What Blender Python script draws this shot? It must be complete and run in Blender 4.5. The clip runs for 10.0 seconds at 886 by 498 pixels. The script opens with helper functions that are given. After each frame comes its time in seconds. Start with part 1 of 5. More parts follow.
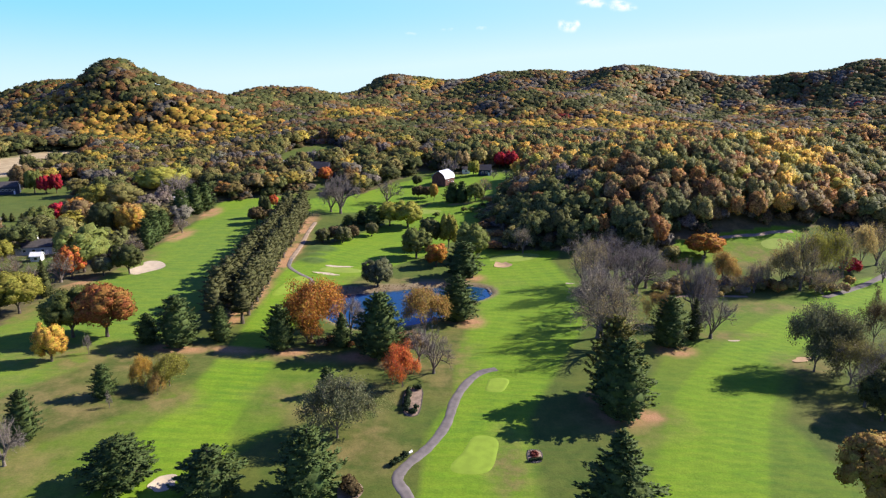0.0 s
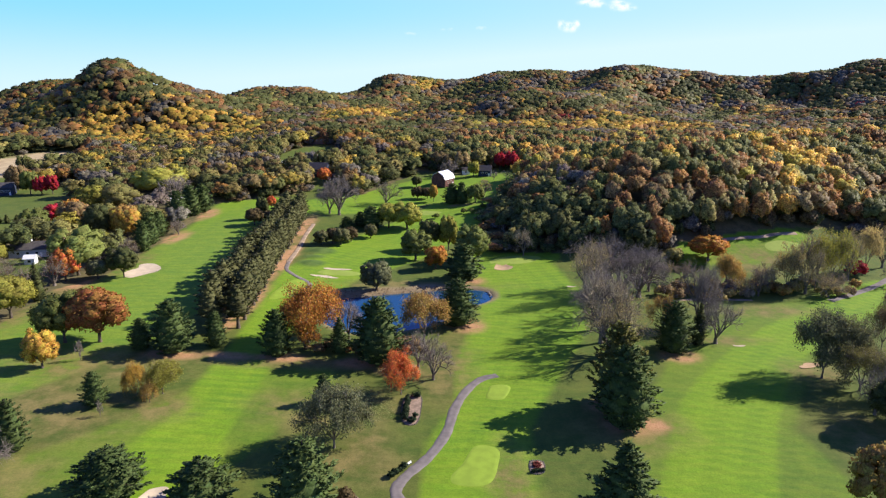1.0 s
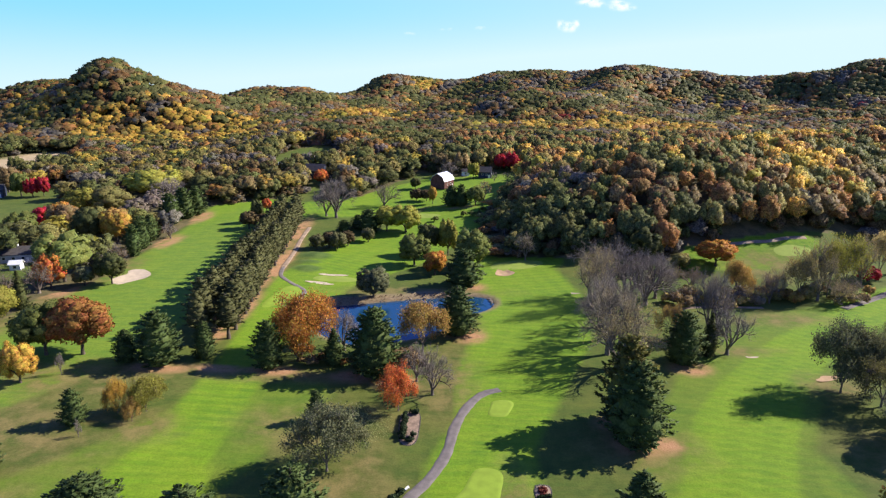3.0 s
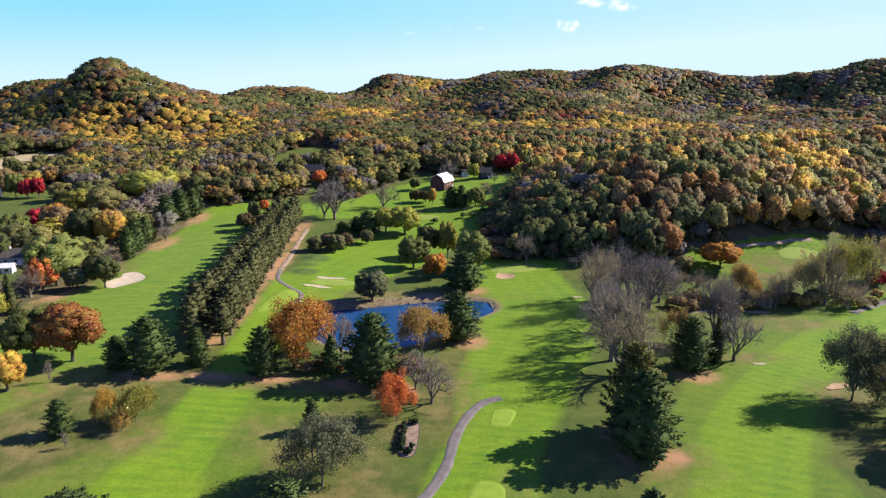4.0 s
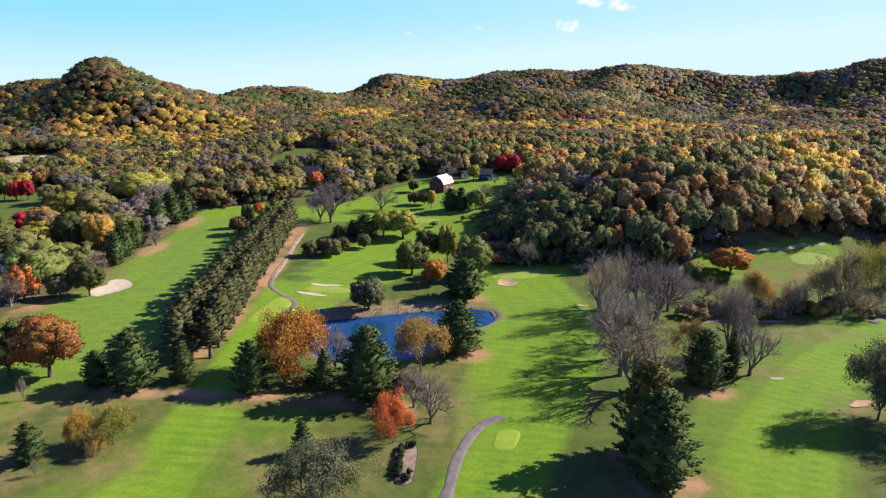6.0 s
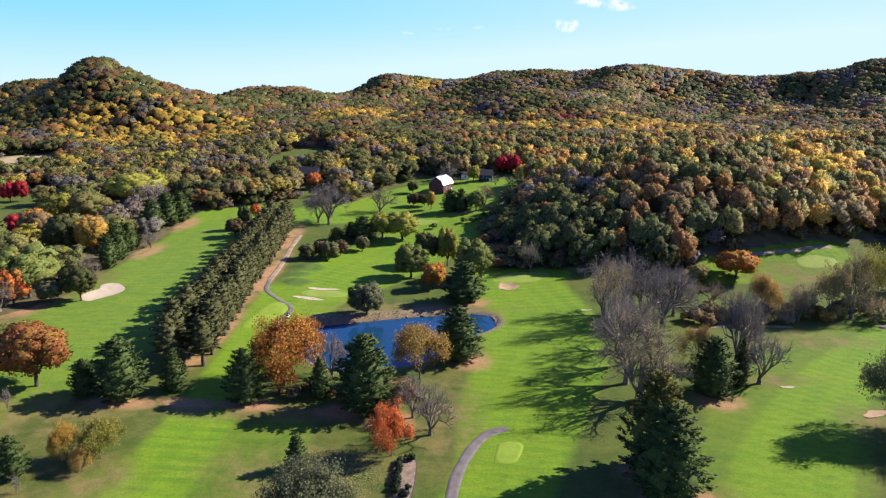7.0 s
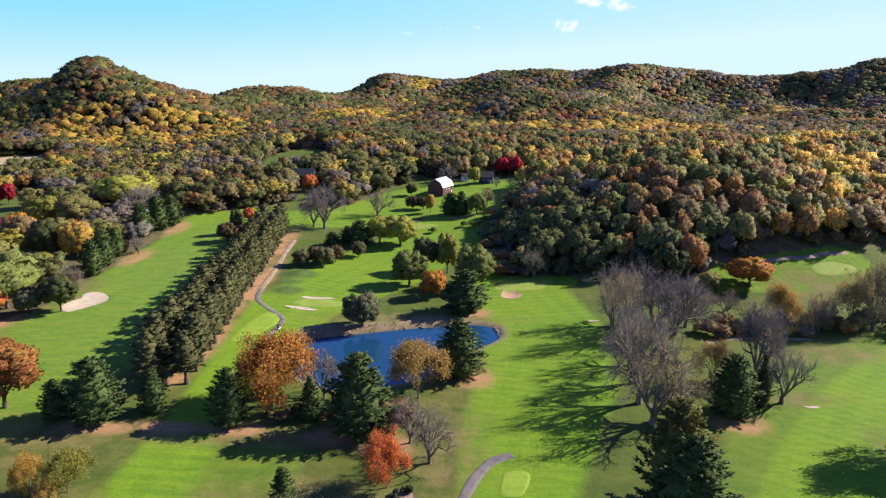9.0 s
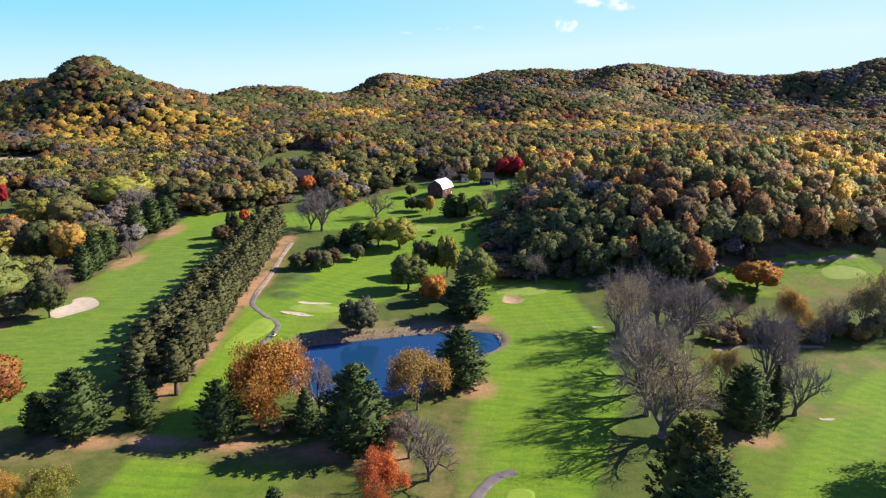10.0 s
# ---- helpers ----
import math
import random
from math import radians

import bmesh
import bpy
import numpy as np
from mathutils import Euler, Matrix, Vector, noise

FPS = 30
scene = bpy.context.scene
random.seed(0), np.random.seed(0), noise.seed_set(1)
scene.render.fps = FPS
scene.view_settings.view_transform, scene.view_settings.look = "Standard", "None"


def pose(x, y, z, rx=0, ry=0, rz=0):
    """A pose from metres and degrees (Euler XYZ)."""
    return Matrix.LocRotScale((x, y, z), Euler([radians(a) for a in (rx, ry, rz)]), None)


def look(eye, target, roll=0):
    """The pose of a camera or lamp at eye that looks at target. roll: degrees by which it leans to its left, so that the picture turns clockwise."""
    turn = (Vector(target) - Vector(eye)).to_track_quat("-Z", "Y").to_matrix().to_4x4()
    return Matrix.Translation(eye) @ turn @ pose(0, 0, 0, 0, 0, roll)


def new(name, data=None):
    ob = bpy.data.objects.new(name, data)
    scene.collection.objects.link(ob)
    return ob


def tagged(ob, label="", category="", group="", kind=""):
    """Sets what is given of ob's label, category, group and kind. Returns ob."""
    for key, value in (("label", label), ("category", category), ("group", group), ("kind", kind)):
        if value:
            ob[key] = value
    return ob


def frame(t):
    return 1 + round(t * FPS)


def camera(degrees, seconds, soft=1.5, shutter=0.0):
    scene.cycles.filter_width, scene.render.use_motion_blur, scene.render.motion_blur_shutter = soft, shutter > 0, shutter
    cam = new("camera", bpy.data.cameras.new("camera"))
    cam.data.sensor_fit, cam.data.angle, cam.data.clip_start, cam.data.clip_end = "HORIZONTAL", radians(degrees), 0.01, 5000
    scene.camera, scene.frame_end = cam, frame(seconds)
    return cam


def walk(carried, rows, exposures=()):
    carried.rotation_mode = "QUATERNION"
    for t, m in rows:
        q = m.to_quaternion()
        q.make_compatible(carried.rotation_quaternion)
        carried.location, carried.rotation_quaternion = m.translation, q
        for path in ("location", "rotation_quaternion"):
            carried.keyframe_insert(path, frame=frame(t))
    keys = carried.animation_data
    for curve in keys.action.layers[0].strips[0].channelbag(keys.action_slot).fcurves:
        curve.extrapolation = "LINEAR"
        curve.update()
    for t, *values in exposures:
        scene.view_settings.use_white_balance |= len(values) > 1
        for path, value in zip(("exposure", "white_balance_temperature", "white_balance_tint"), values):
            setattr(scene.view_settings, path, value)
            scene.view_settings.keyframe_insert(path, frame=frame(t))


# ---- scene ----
cam = camera(70.7, 10.0, soft=1.28)
PATH = [
    (0.0, (0.074, 0.666, 70.539), (-0.913, 97.489, 45.554)),
    (1.0, (0.021, 4.266, 70.587), (-0.909, 101.091, 45.606)),
    (2.0, (-0.039, 8.110, 70.586), (-0.911, 104.936, 45.607)),
    (3.0, (-0.107, 12.179, 70.542), (-0.921, 109.006, 45.567)),
    (4.0, (-0.181, 16.460, 70.464), (-0.939, 113.289, 45.492)),
    (5.0, (-0.263, 20.946, 70.359), (-0.963, 117.776, 45.391)),
    (6.0, (-0.352, 25.635, 70.235), (-0.995, 122.466, 45.270)),
    (7.0, (-0.448, 30.528, 70.101), (-1.034, 127.361, 45.139)),
    (8.0, (-0.552, 35.635, 69.962), (-1.080, 132.469, 45.004)),
    (9.0, (-0.662, 40.968, 69.828), (-1.133, 137.803, 44.873)),
    (10.0, (-0.780, 46.544, 69.707), (-1.193, 143.380, 44.755)),
]
walk(cam, [(t, look(eye, target)) for t, eye, target in PATH], exposures=[(0.0, 0.92, 6350, 12), (10.0, 0.92, 6350, 12)])

# ---- world, sun, exposure ----
SUN_AZ, SUN_EL = radians(18.5), radians(32.8)      # azimuth from +x towards +y
sun_dir = Vector((math.cos(SUN_AZ) * math.cos(SUN_EL), math.sin(SUN_AZ) * math.cos(SUN_EL), math.sin(SUN_EL)))
world = bpy.data.worlds.new("autumn_sky")
scene.world = world
world.use_nodes = True
wn = world.node_tree.nodes
sky = wn.new("ShaderNodeTexSky")
sky.sky_type = "NISHITA"
sky.sun_disc = False
sky.sun_elevation, sky.sun_rotation = SUN_EL, radians(90) - SUN_AZ
sky.altitude, sky.air_density, sky.dust_density, sky.ozone_density = 1500, 1.0, 0.0, 3.0
wn["Background"].inputs["Strength"].default_value = 0.070
tone = wn.new("ShaderNodeMix")
tone.data_type, tone.blend_type = "RGBA", "MULTIPLY"
tone.inputs[0].default_value, tone.inputs[7].default_value = 1.0, (0.73, 0.88, 1.74, 1)      # clear dry autumn air
world.node_tree.links.new(sky.outputs[0], tone.inputs[6])
world.node_tree.links.new(tone.outputs[2], wn["Background"].inputs[0])
sun_data = bpy.data.lights.new("sun", "SUN")
sun_data.energy, sun_data.angle, sun_data.color = 5.0, radians(0.53), (1.0, 0.93, 0.82)
sun = new("sun", sun_data)
sun.matrix_world = look(sun_dir * 300, (0, 0, 0))

# ---- materials ----
def shader(name):
    m = bpy.data.materials.new(name)
    m.use_nodes = True
    t = m.node_tree
    return m, t, t.nodes, t.links, t.nodes["Principled BSDF"]


def math_node(t, op, a, b=None, c=None):
    n = t.nodes.new("ShaderNodeMath")
    n.operation = op
    for i, v in enumerate((a, b, c)):
        if v is None:
            continue
        if isinstance(v, (int, float)):
            n.inputs[i].default_value = v
        else:
            t.links.new(v, n.inputs[i])
    return n.outputs[0]


def mix_col(t, fac, a, b, mode="MIX"):
    n = t.nodes.new("ShaderNodeMix")
    n.data_type, n.blend_type = "RGBA", mode
    for sock, v in ((n.inputs[0], fac), (n.inputs[6], a), (n.inputs[7], b)):
        if isinstance(v, (int, float)):
            sock.default_value = v
        elif isinstance(v, tuple):
            sock.default_value = (*v[:3], 1)
        else:
            t.links.new(v, sock)
    return n.outputs[2]


def noise_node(t, scale, detail=3.0, rough=0.55, vec=None):
    n = t.nodes.new("ShaderNodeTexNoise")
    n.inputs["Scale"].default_value, n.inputs["Detail"].default_value, n.inputs["Roughness"].default_value = scale, detail, rough
    if vec is None:
        g = t.nodes.new("ShaderNodeNewGeometry")
        vec = g.outputs["Position"]
    t.links.new(vec, n.inputs["Vector"])
    return n.outputs["Fac"]


def ramp(t, fac, lo, hi):
    n = t.nodes.new("ShaderNodeMapRange")
    n.interpolation_type = "SMOOTHSTEP"
    n.inputs[1].default_value, n.inputs[2].default_value = lo, hi
    t.links.new(fac, n.inputs[0])
    return n.outputs[0]


def attr(t, name, out="Fac"):
    n = t.nodes.new("ShaderNodeAttribute")
    n.attribute_name = name
    return n.outputs[out]


def bump(t, b, height, strength, distance):
    n = t.nodes.new("ShaderNodeBump")
    n.inputs["Strength"].default_value, n.inputs["Distance"].default_value = strength, distance
    t.links.new(height, n.inputs["Height"])
    t.links.new(n.outputs[0], b.inputs["Normal"])


def surface(name, base, rough=0.8, vary=0.3, coarse=0.4, fine=6.0, relief=0.02, metal=0.0):
    """A plain weathered surface: the base colour varied at two scales, with a fine relief."""
    m, t, n, l, b = shader(name)
    big, small = noise_node(t, coarse, 4), noise_node(t, fine, 4)
    dark, light = tuple(v * (1 - vary) for v in base), tuple(min(1, v * (1 + vary)) for v in base)
    c = mix_col(t, ramp(t, big, 0.3, 0.7), dark, light)
    c = mix_col(t, math_node(t, "MULTIPLY", ramp(t, small, 0.35, 0.75), 0.5), c, tuple(v * (1 - 1.3 * vary) for v in base))
    l.new(c, b.inputs["Base Color"])
    b.inputs["Roughness"].default_value, b.inputs["Metallic"].default_value = rough, metal
    b.inputs["Specular IOR Level"].default_value = 0.25
    bump(t, b, small, 0.5, relief)
    return m


def leaf_material(name, base, through_light=0.28, from_attribute=False, spread=0.42, grain=2.6, cut=0.40, hues=0.03, octaves=1.0, speckle=0.7):
    """Foliage: each leaf clump and each tree a little different, some light passes through."""
    m, t, n, l, b = shader(name)
    geo = n.new("ShaderNodeNewGeometry")
    info = n.new("ShaderNodeObjectInfo")
    hsv = n.new("ShaderNodeHueSaturation")
    if from_attribute:
        l.new(attr(t, "leaf", "Color"), hsv.inputs["Color"])
    else:
        hsv.inputs["Color"].default_value = (*base, 1)
    rnd = geo.outputs["Random Per Island"]
    value = math_node(t, "MULTIPLY_ADD", rnd, spread, 1 - spread / 2)
    value = math_node(t, "MULTIPLY", value, math_node(t, "MULTIPLY_ADD", info.outputs["Random"], 0.3, 0.85))
    hue = math_node(t, "MULTIPLY_ADD", math_node(t, "FRACT", math_node(t, "MULTIPLY", rnd, 17.3)), hues, 0.5 - hues / 2)
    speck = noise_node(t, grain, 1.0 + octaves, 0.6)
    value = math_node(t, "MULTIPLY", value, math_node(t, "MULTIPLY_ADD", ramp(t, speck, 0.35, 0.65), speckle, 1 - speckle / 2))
    l.new(value, hsv.inputs["Value"])
    l.new(hue, hsv.inputs["Hue"])
    l.new(hsv.outputs[0], b.inputs["Base Color"])
    b.inputs["Roughness"].default_value = 0.6
    b.inputs["Specular IOR Level"].default_value = 0.06
    bump(t, b, speck, 0.6 * speckle, 0.14)
    tr = n.new("ShaderNodeBsdfTranslucent")
    l.new(hsv.outputs[0], tr.inputs["Color"])
    mixer = n.new("ShaderNodeMixShader")
    mixer.inputs[0].default_value = through_light
    l.new(b.outputs[0], mixer.inputs[1])
    l.new(tr.outputs[0], mixer.inputs[2])
    # ragged outline: gaps between the leaves of a spray
    gap = n.new("ShaderNodeBsdfTransparent")
    edge = n.new("ShaderNodeMixShader")
    l.new(math_node(t, "GREATER_THAN", noise_node(t, grain * 1.7, octaves, 0.5 if octaves < 2 else 0.68), cut), edge.inputs[0])
    l.new(gap.outputs[0], edge.inputs[1])
    l.new(mixer.outputs[0], edge.inputs[2])
    l.new(edge.outputs[0], n["Material Output"].inputs["Surface"])
    return m


# the rear pine's olive tone holds its sunlit yellow as leaf colour
LEAF = {
    "pine": (0.076, 0.106, 0.032), "olivepine": (0.125, 0.118, 0.030), "rowpine": (0.096, 0.096, 0.036), "dkgreen": (0.090, 0.098, 0.034), "green": (0.160, 0.180, 0.048),
    "lightgreen": (0.205, 0.230, 0.060), "greygreen": (0.150, 0.155, 0.075), "olive": (0.210, 0.185, 0.060), "greyolive": (0.150, 0.145, 0.062),
    "lime": (0.350, 0.330, 0.060), "yellowgreen": (0.255, 0.235, 0.045), "goldbrown": (0.420, 0.270, 0.075), "gold": (0.520, 0.325, 0.060),
    "goldtwig": (0.460, 0.350, 0.130), "orange": (0.470, 0.215, 0.044), "orangered": (0.560, 0.170, 0.050), "orangebrown": (0.330, 0.165, 0.060),
    "rust": (0.310, 0.140, 0.042), "umber": (0.135, 0.098, 0.045), "brown": (0.250, 0.168, 0.076),
    "red": (0.520, 0.120, 0.045), "crimson": (0.420, 0.030, 0.042), "grey": (0.250, 0.215, 0.165), "twig": (0.300, 0.250, 0.220),
}
leaf_mats = {k: leaf_material(k + "_foliage", v, 0.20 if "pine" in k else 0.38, cut=0.27 if "pine" in k else 0.33, speckle=0.4 if "pine" in k else 0.6, hues=0.055 if k in ("red", "orange", "rust", "gold", "goldbrown", "orangered") else 0.03) for k, v in LEAF.items()}
woods_mat = leaf_material("woodland_foliage", (0.1, 0.1, 0.05), 0.20, True, 0.24, 1.5, 0.45, octaves=3.5, speckle=1.2)
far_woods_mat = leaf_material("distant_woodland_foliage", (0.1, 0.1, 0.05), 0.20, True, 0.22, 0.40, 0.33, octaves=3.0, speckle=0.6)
bark_mat = surface("bark", (0.11, 0.085, 0.065), 0.9, 0.4, 1.5, 12, 0.03)
goldtwig_mat = surface("golden_twigs", (0.44, 0.35, 0.22), 0.9, 0.3, 1.0, 9, 0.01)
limb_mat = surface("grey_brown_limbs", (0.17, 0.138, 0.108), 0.9, 0.35, 1.2, 10, 0.02)
twig_mat = surface("grey_twigs", (0.275, 0.228, 0.190), 0.9, 0.3, 1.0, 9, 0.01)
tan_sand_mat = surface("tan_bunker_sand", (0.40, 0.265, 0.145), 0.95, 0.14, 0.5, 5, 0.04)
sand_mat = surface("bunker_sand", (0.50, 0.40, 0.28), 0.95, 0.10, 0.5, 5, 0.04)
asphalt_mat = surface("cart_path_asphalt", (0.165, 0.140, 0.125), 0.9, 0.2, 0.5, 9, 0.01)
track_mat = surface("dirt_track", (0.31, 0.225, 0.15), 0.95, 0.25, 0.35, 3, 0.04)
mulch_mat = surface("bed_mulch", (0.24, 0.17, 0.12), 0.95, 0.35, 0.8, 7, 0.04)
stone_mat = surface("edging_stone", (0.12, 0.105, 0.09), 0.9, 0.3, 2, 12, 0.02)
rock_mat = surface("bank_rock", (0.19, 0.155, 0.12), 0.9, 0.4, 1, 6, 0.03)
roof_metal = surface("galvanised_roof", (0.78, 0.79, 0.80), 0.42, 0.08, 0.5, 4, 0.005, 0.35)
red_board = surface("weathered_red_boards", (0.13, 0.055, 0.045), 0.85, 0.35, 0.6, 6, 0.01)
white_paint = surface("white_paint", (0.76, 0.75, 0.72), 0.7, 0.08, 0.6, 5, 0.004)
dark_roof = surface("asphalt_shingles", (0.075, 0.066, 0.064), 0.9, 0.25, 0.8, 7, 0.02)
grey_siding = surface("grey_siding", (0.42, 0.44, 0.47), 0.75, 0.12, 0.6, 5, 0.006)
brick_mat = surface("brown_brick", (0.23, 0.12, 0.085), 0.88, 0.25, 0.7, 8, 0.01)
slate_paint = surface("slate_blue_boards", (0.035, 0.042, 0.065), 0.8, 0.2, 0.6, 6, 0.008)
concrete_mat = surface("concrete", (0.45, 0.43, 0.40), 0.9, 0.15, 0.6, 6, 0.01)
rubber_mat = surface("black_rubber", (0.02, 0.02, 0.022), 0.7, 0.2, 2, 12, 0.004)
flower_mat = leaf_material("red_flowers", (0.19, 0.05, 0.035))
glass_mat, gt, gn, gl, gb = shader("window_glass")
gb.inputs["Base Color"].default_value = (0.02, 0.025, 0.03, 1)
gb.inputs["Roughness"].default_value = 0.06
water_mat, gt, gn, gl, gb = shader("pond_water")
gb.inputs["Base Color"].default_value = (0.010, 0.050, 0.110, 1)
gb.inputs["Roughness"].default_value, gb.inputs["IOR"].default_value = 0.02, 1.36
bump(gt, gb, noise_node(gt, 1.1, 3), 0.05, 0.04)
cloud_mat, gt, gn, gl, gb = shader("cloud_glow")
shape = math_node(gt, "MULTIPLY", attr(gt, "body"), ramp(gt, noise_node(gt, 0.022, 6, 0.6), 0.25, 0.62))
# the clouds' sunlit white is given as emission, not lit by the sun
glow, clear, veil = gn.new("ShaderNodeEmission"), gn.new("ShaderNodeBsdfTransparent"), gn.new("ShaderNodeMixShader")
glow.inputs["Color"].default_value, glow.inputs["Strength"].default_value = (0.97, 0.98, 1.0, 1), 0.62
gl.new(math_node(gt, "MULTIPLY", ramp(gt, shape, 0.0, 0.9), 0.85), veil.inputs[0])
gl.new(clear.outputs[0], veil.inputs[1])
gl.new(glow.outputs[0], veil.inputs[2])
gl.new(veil.outputs[0], gn["Material Output"].inputs["Surface"])


def ground_material():
    m, t, n, l, b = shader("golf_course_turf")
    broad, mid, fine = noise_node(t, 0.035, 4), noise_node(t, 0.22, 5, 0.6), noise_node(t, 2.6, 4, 0.65)
    rough = mix_col(t, ramp(t, mid, 0.3, 0.7), (0.058, 0.096, 0.020), (0.112, 0.140, 0.032))
    rough = mix_col(t, math_node(t, "MULTIPLY", ramp(t, broad, 0.44, 0.72), 0.6), rough, (0.165, 0.145, 0.042))
    fair = mix_col(t, ramp(t, broad, 0.3, 0.7), (0.087, 0.168, 0.024), (0.132, 0.205, 0.016))
    # mown stripes, along and across
    along = math_node(t, "SINE", math_node(t, "MULTIPLY", attr(t, "along"), 2.4))
    across = math_node(t, "SINE", math_node(t, "MULTIPLY", attr(t, "across"), 1.25))
    stripe = math_node(t, "ADD", math_node(t, "MULTIPLY", ramp(t, along, -0.2, 0.2), 0.6), math_node(t, "MULTIPLY", ramp(t, across, -0.2, 0.2), 0.4))
    stripe = math_node(t, "MULTIPLY", stripe, ramp(t, mid, 0.15, 0.65))
    fair = mix_col(t, math_node(t, "MULTIPLY", stripe, 0.85), fair, (0.158, 0.248, 0.022))
    fair = mix_col(t, math_node(t, "MULTIPLY", ramp(t, mid, 0.55, 0.8), 0.35), fair, (0.200, 0.205, 0.030))
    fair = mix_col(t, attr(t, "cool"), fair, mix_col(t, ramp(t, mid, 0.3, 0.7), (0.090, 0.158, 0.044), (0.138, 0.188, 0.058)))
    # streaks left by the mowers in the longer grass
    geo, drawn = n.new("ShaderNodeNewGeometry"), n.new("ShaderNodeVectorMath")
    drawn.operation = "MULTIPLY"
    drawn.inputs[1].default_value = (0.10, 0.75, 0.4)
    l.new(geo.outputs["Position"], drawn.inputs[0])
    streak = ramp(t, noise_node(t, 1.0, 4, 0.6, drawn.outputs[0]), 0.35, 0.68)
    rough = mix_col(t, math_node(t, "MULTIPLY", streak, 0.55), rough, (0.108, 0.116, 0.034))
    fair = mix_col(t, math_node(t, "MULTIPLY", streak, 0.55), fair, (0.195, 0.240, 0.036))
    rough = mix_col(t, 1.0, rough, (0.82, 0.85, 0.58), "MULTIPLY")
    fair = mix_col(t, 1.0, fair, (0.96, 1.04, 0.48), "MULTIPLY")
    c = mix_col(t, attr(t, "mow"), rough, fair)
    dry = mix_col(t, ramp(t, mid, 0.35, 0.7), (0.118, 0.102, 0.032), (0.205, 0.152, 0.058))
    c = mix_col(t, math_node(t, "MULTIPLY", attr(t, "dry"), math_node(t, "MULTIPLY", ramp(t, mid, 0.22, 0.6), 0.9)), c, dry)
    c = mix_col(t, math_node(t, "MULTIPLY", attr(t, "thick"), 0.85), c, mix_col(t, ramp(t, mid, 0.3, 0.7), (0.040, 0.078, 0.018), (0.085, 0.125, 0.032)))
    litter = mix_col(t, ramp(t, fine, 0.3, 0.7), (0.270, 0.130, 0.065), (0.500, 0.270, 0.150))
    c = mix_col(t, math_node(t, "MULTIPLY", attr(t, "litter"), ramp(t, mid, 0.22, 0.55)), c, litter)
    bank = mix_col(t, ramp(t, fine, 0.3, 0.7), (0.150, 0.105, 0.062), (0.340, 0.245, 0.150))
    c = mix_col(t, attr(t, "bank"), c, bank)
    field = mix_col(t, ramp(t, mid, 0.3, 0.7), (0.360, 0.250, 0.150), (0.500, 0.370, 0.230))
    c = mix_col(t, attr(t, "field"), c, field)
    floor = mix_col(t, ramp(t, mid, 0.3, 0.7), (0.075, 0.062, 0.030), (0.150, 0.110, 0.055))
    c = mix_col(t, attr(t, "wood"), c, floor)
    c = mix_col(t, math_node(t, "MULTIPLY", ramp(t, fine, 0.35, 0.8), 0.55), c, mix_col(t, 1.0, c, (0.45, 0.5, 0.45), "MULTIPLY"))
    mottle = ramp(t, noise_node(t, 0.75, 6, 0.72), 0.32, 0.68)
    c = mix_col(t, math_node(t, "MULTIPLY", mottle, 0.55), c, mix_col(t, 1.0, c, (0.66, 0.70, 0.62), "MULTIPLY"))
    c = mix_col(t, 1.0, c, (1.12, 1.12, 1.10), "MULTIPLY")
    l.new(c, b.inputs["Base Color"])
    b.inputs["Roughness"].default_value = 0.9
    b.inputs["Specular IOR Level"].default_value = 0.15
    b.inputs["Sheen Weight"].default_value, b.inputs["Sheen Roughness"].default_value = 0.06, 0.5
    b.inputs["Sheen Tint"].default_value = (0.62, 0.80, 0.25, 1)
    bump(t, b, math_node(t, "ADD", fine, math_node(t, "MULTIPLY", mid, 2.0)), 0.6, 0.09)
    return m


turf_mat = ground_material()
green_mat = surface("putting_green", (0.220, 0.285, 0.040), 0.85, 0.10, 0.3, 5, 0.01)
tee_mat = surface("tee_turf", (0.205, 0.290, 0.024), 0.85, 0.12, 0.4, 5, 0.012)
shrub_mat = leaf_material("dark_shrub_leaves", (0.032, 0.05, 0.022))
long_grass_mat = leaf_material("long_grass", (0.26, 0.275, 0.100), 0.2)
reed_mat = leaf_material("dry_reeds", (0.22, 0.15, 0.08))

# ---- the lie of the land, in plan units ----
METRES = 1.3      # metres in a plan unit
NEAR_HILLS = [
    (125, 285, 75, 55, 19.1), (64, 226, 26, 22, 4.5), (70, 250, 40, 40, 9.7), (330, 270, 110, 90, 12.7), (112, 226, 30, 25, 6.4), (-60, 480, 60, 50, 1), (-220, 515, 55, 32, 16.7),
    (-155, 400, 45, 40, 0.8), (225, 340, 50, 45, 10.3), (-300, 470, 60, 40, 2.8)]
WEST_HILLS = [
    (-311, 606, 36, 50, 42.2), (-265, 600, 30, 55, 18.6), (-225, 600, 40, 60, 21.2), (-385, 640, 70, 80, 40.9), (-480, 650, 90, 100, 0.0), (-600, 680, 130, 130, 37.7),
    (-190, 740, 80, 100, 33.5), (-260, 760, 60, 80, 8.3), (-75, 850, 50, 90, 35.7), (-290, 550, 55, 40, 31.5), (-165, 545, 55, 42, 6.8), (-110, 590, 50, 45, 3.9)]
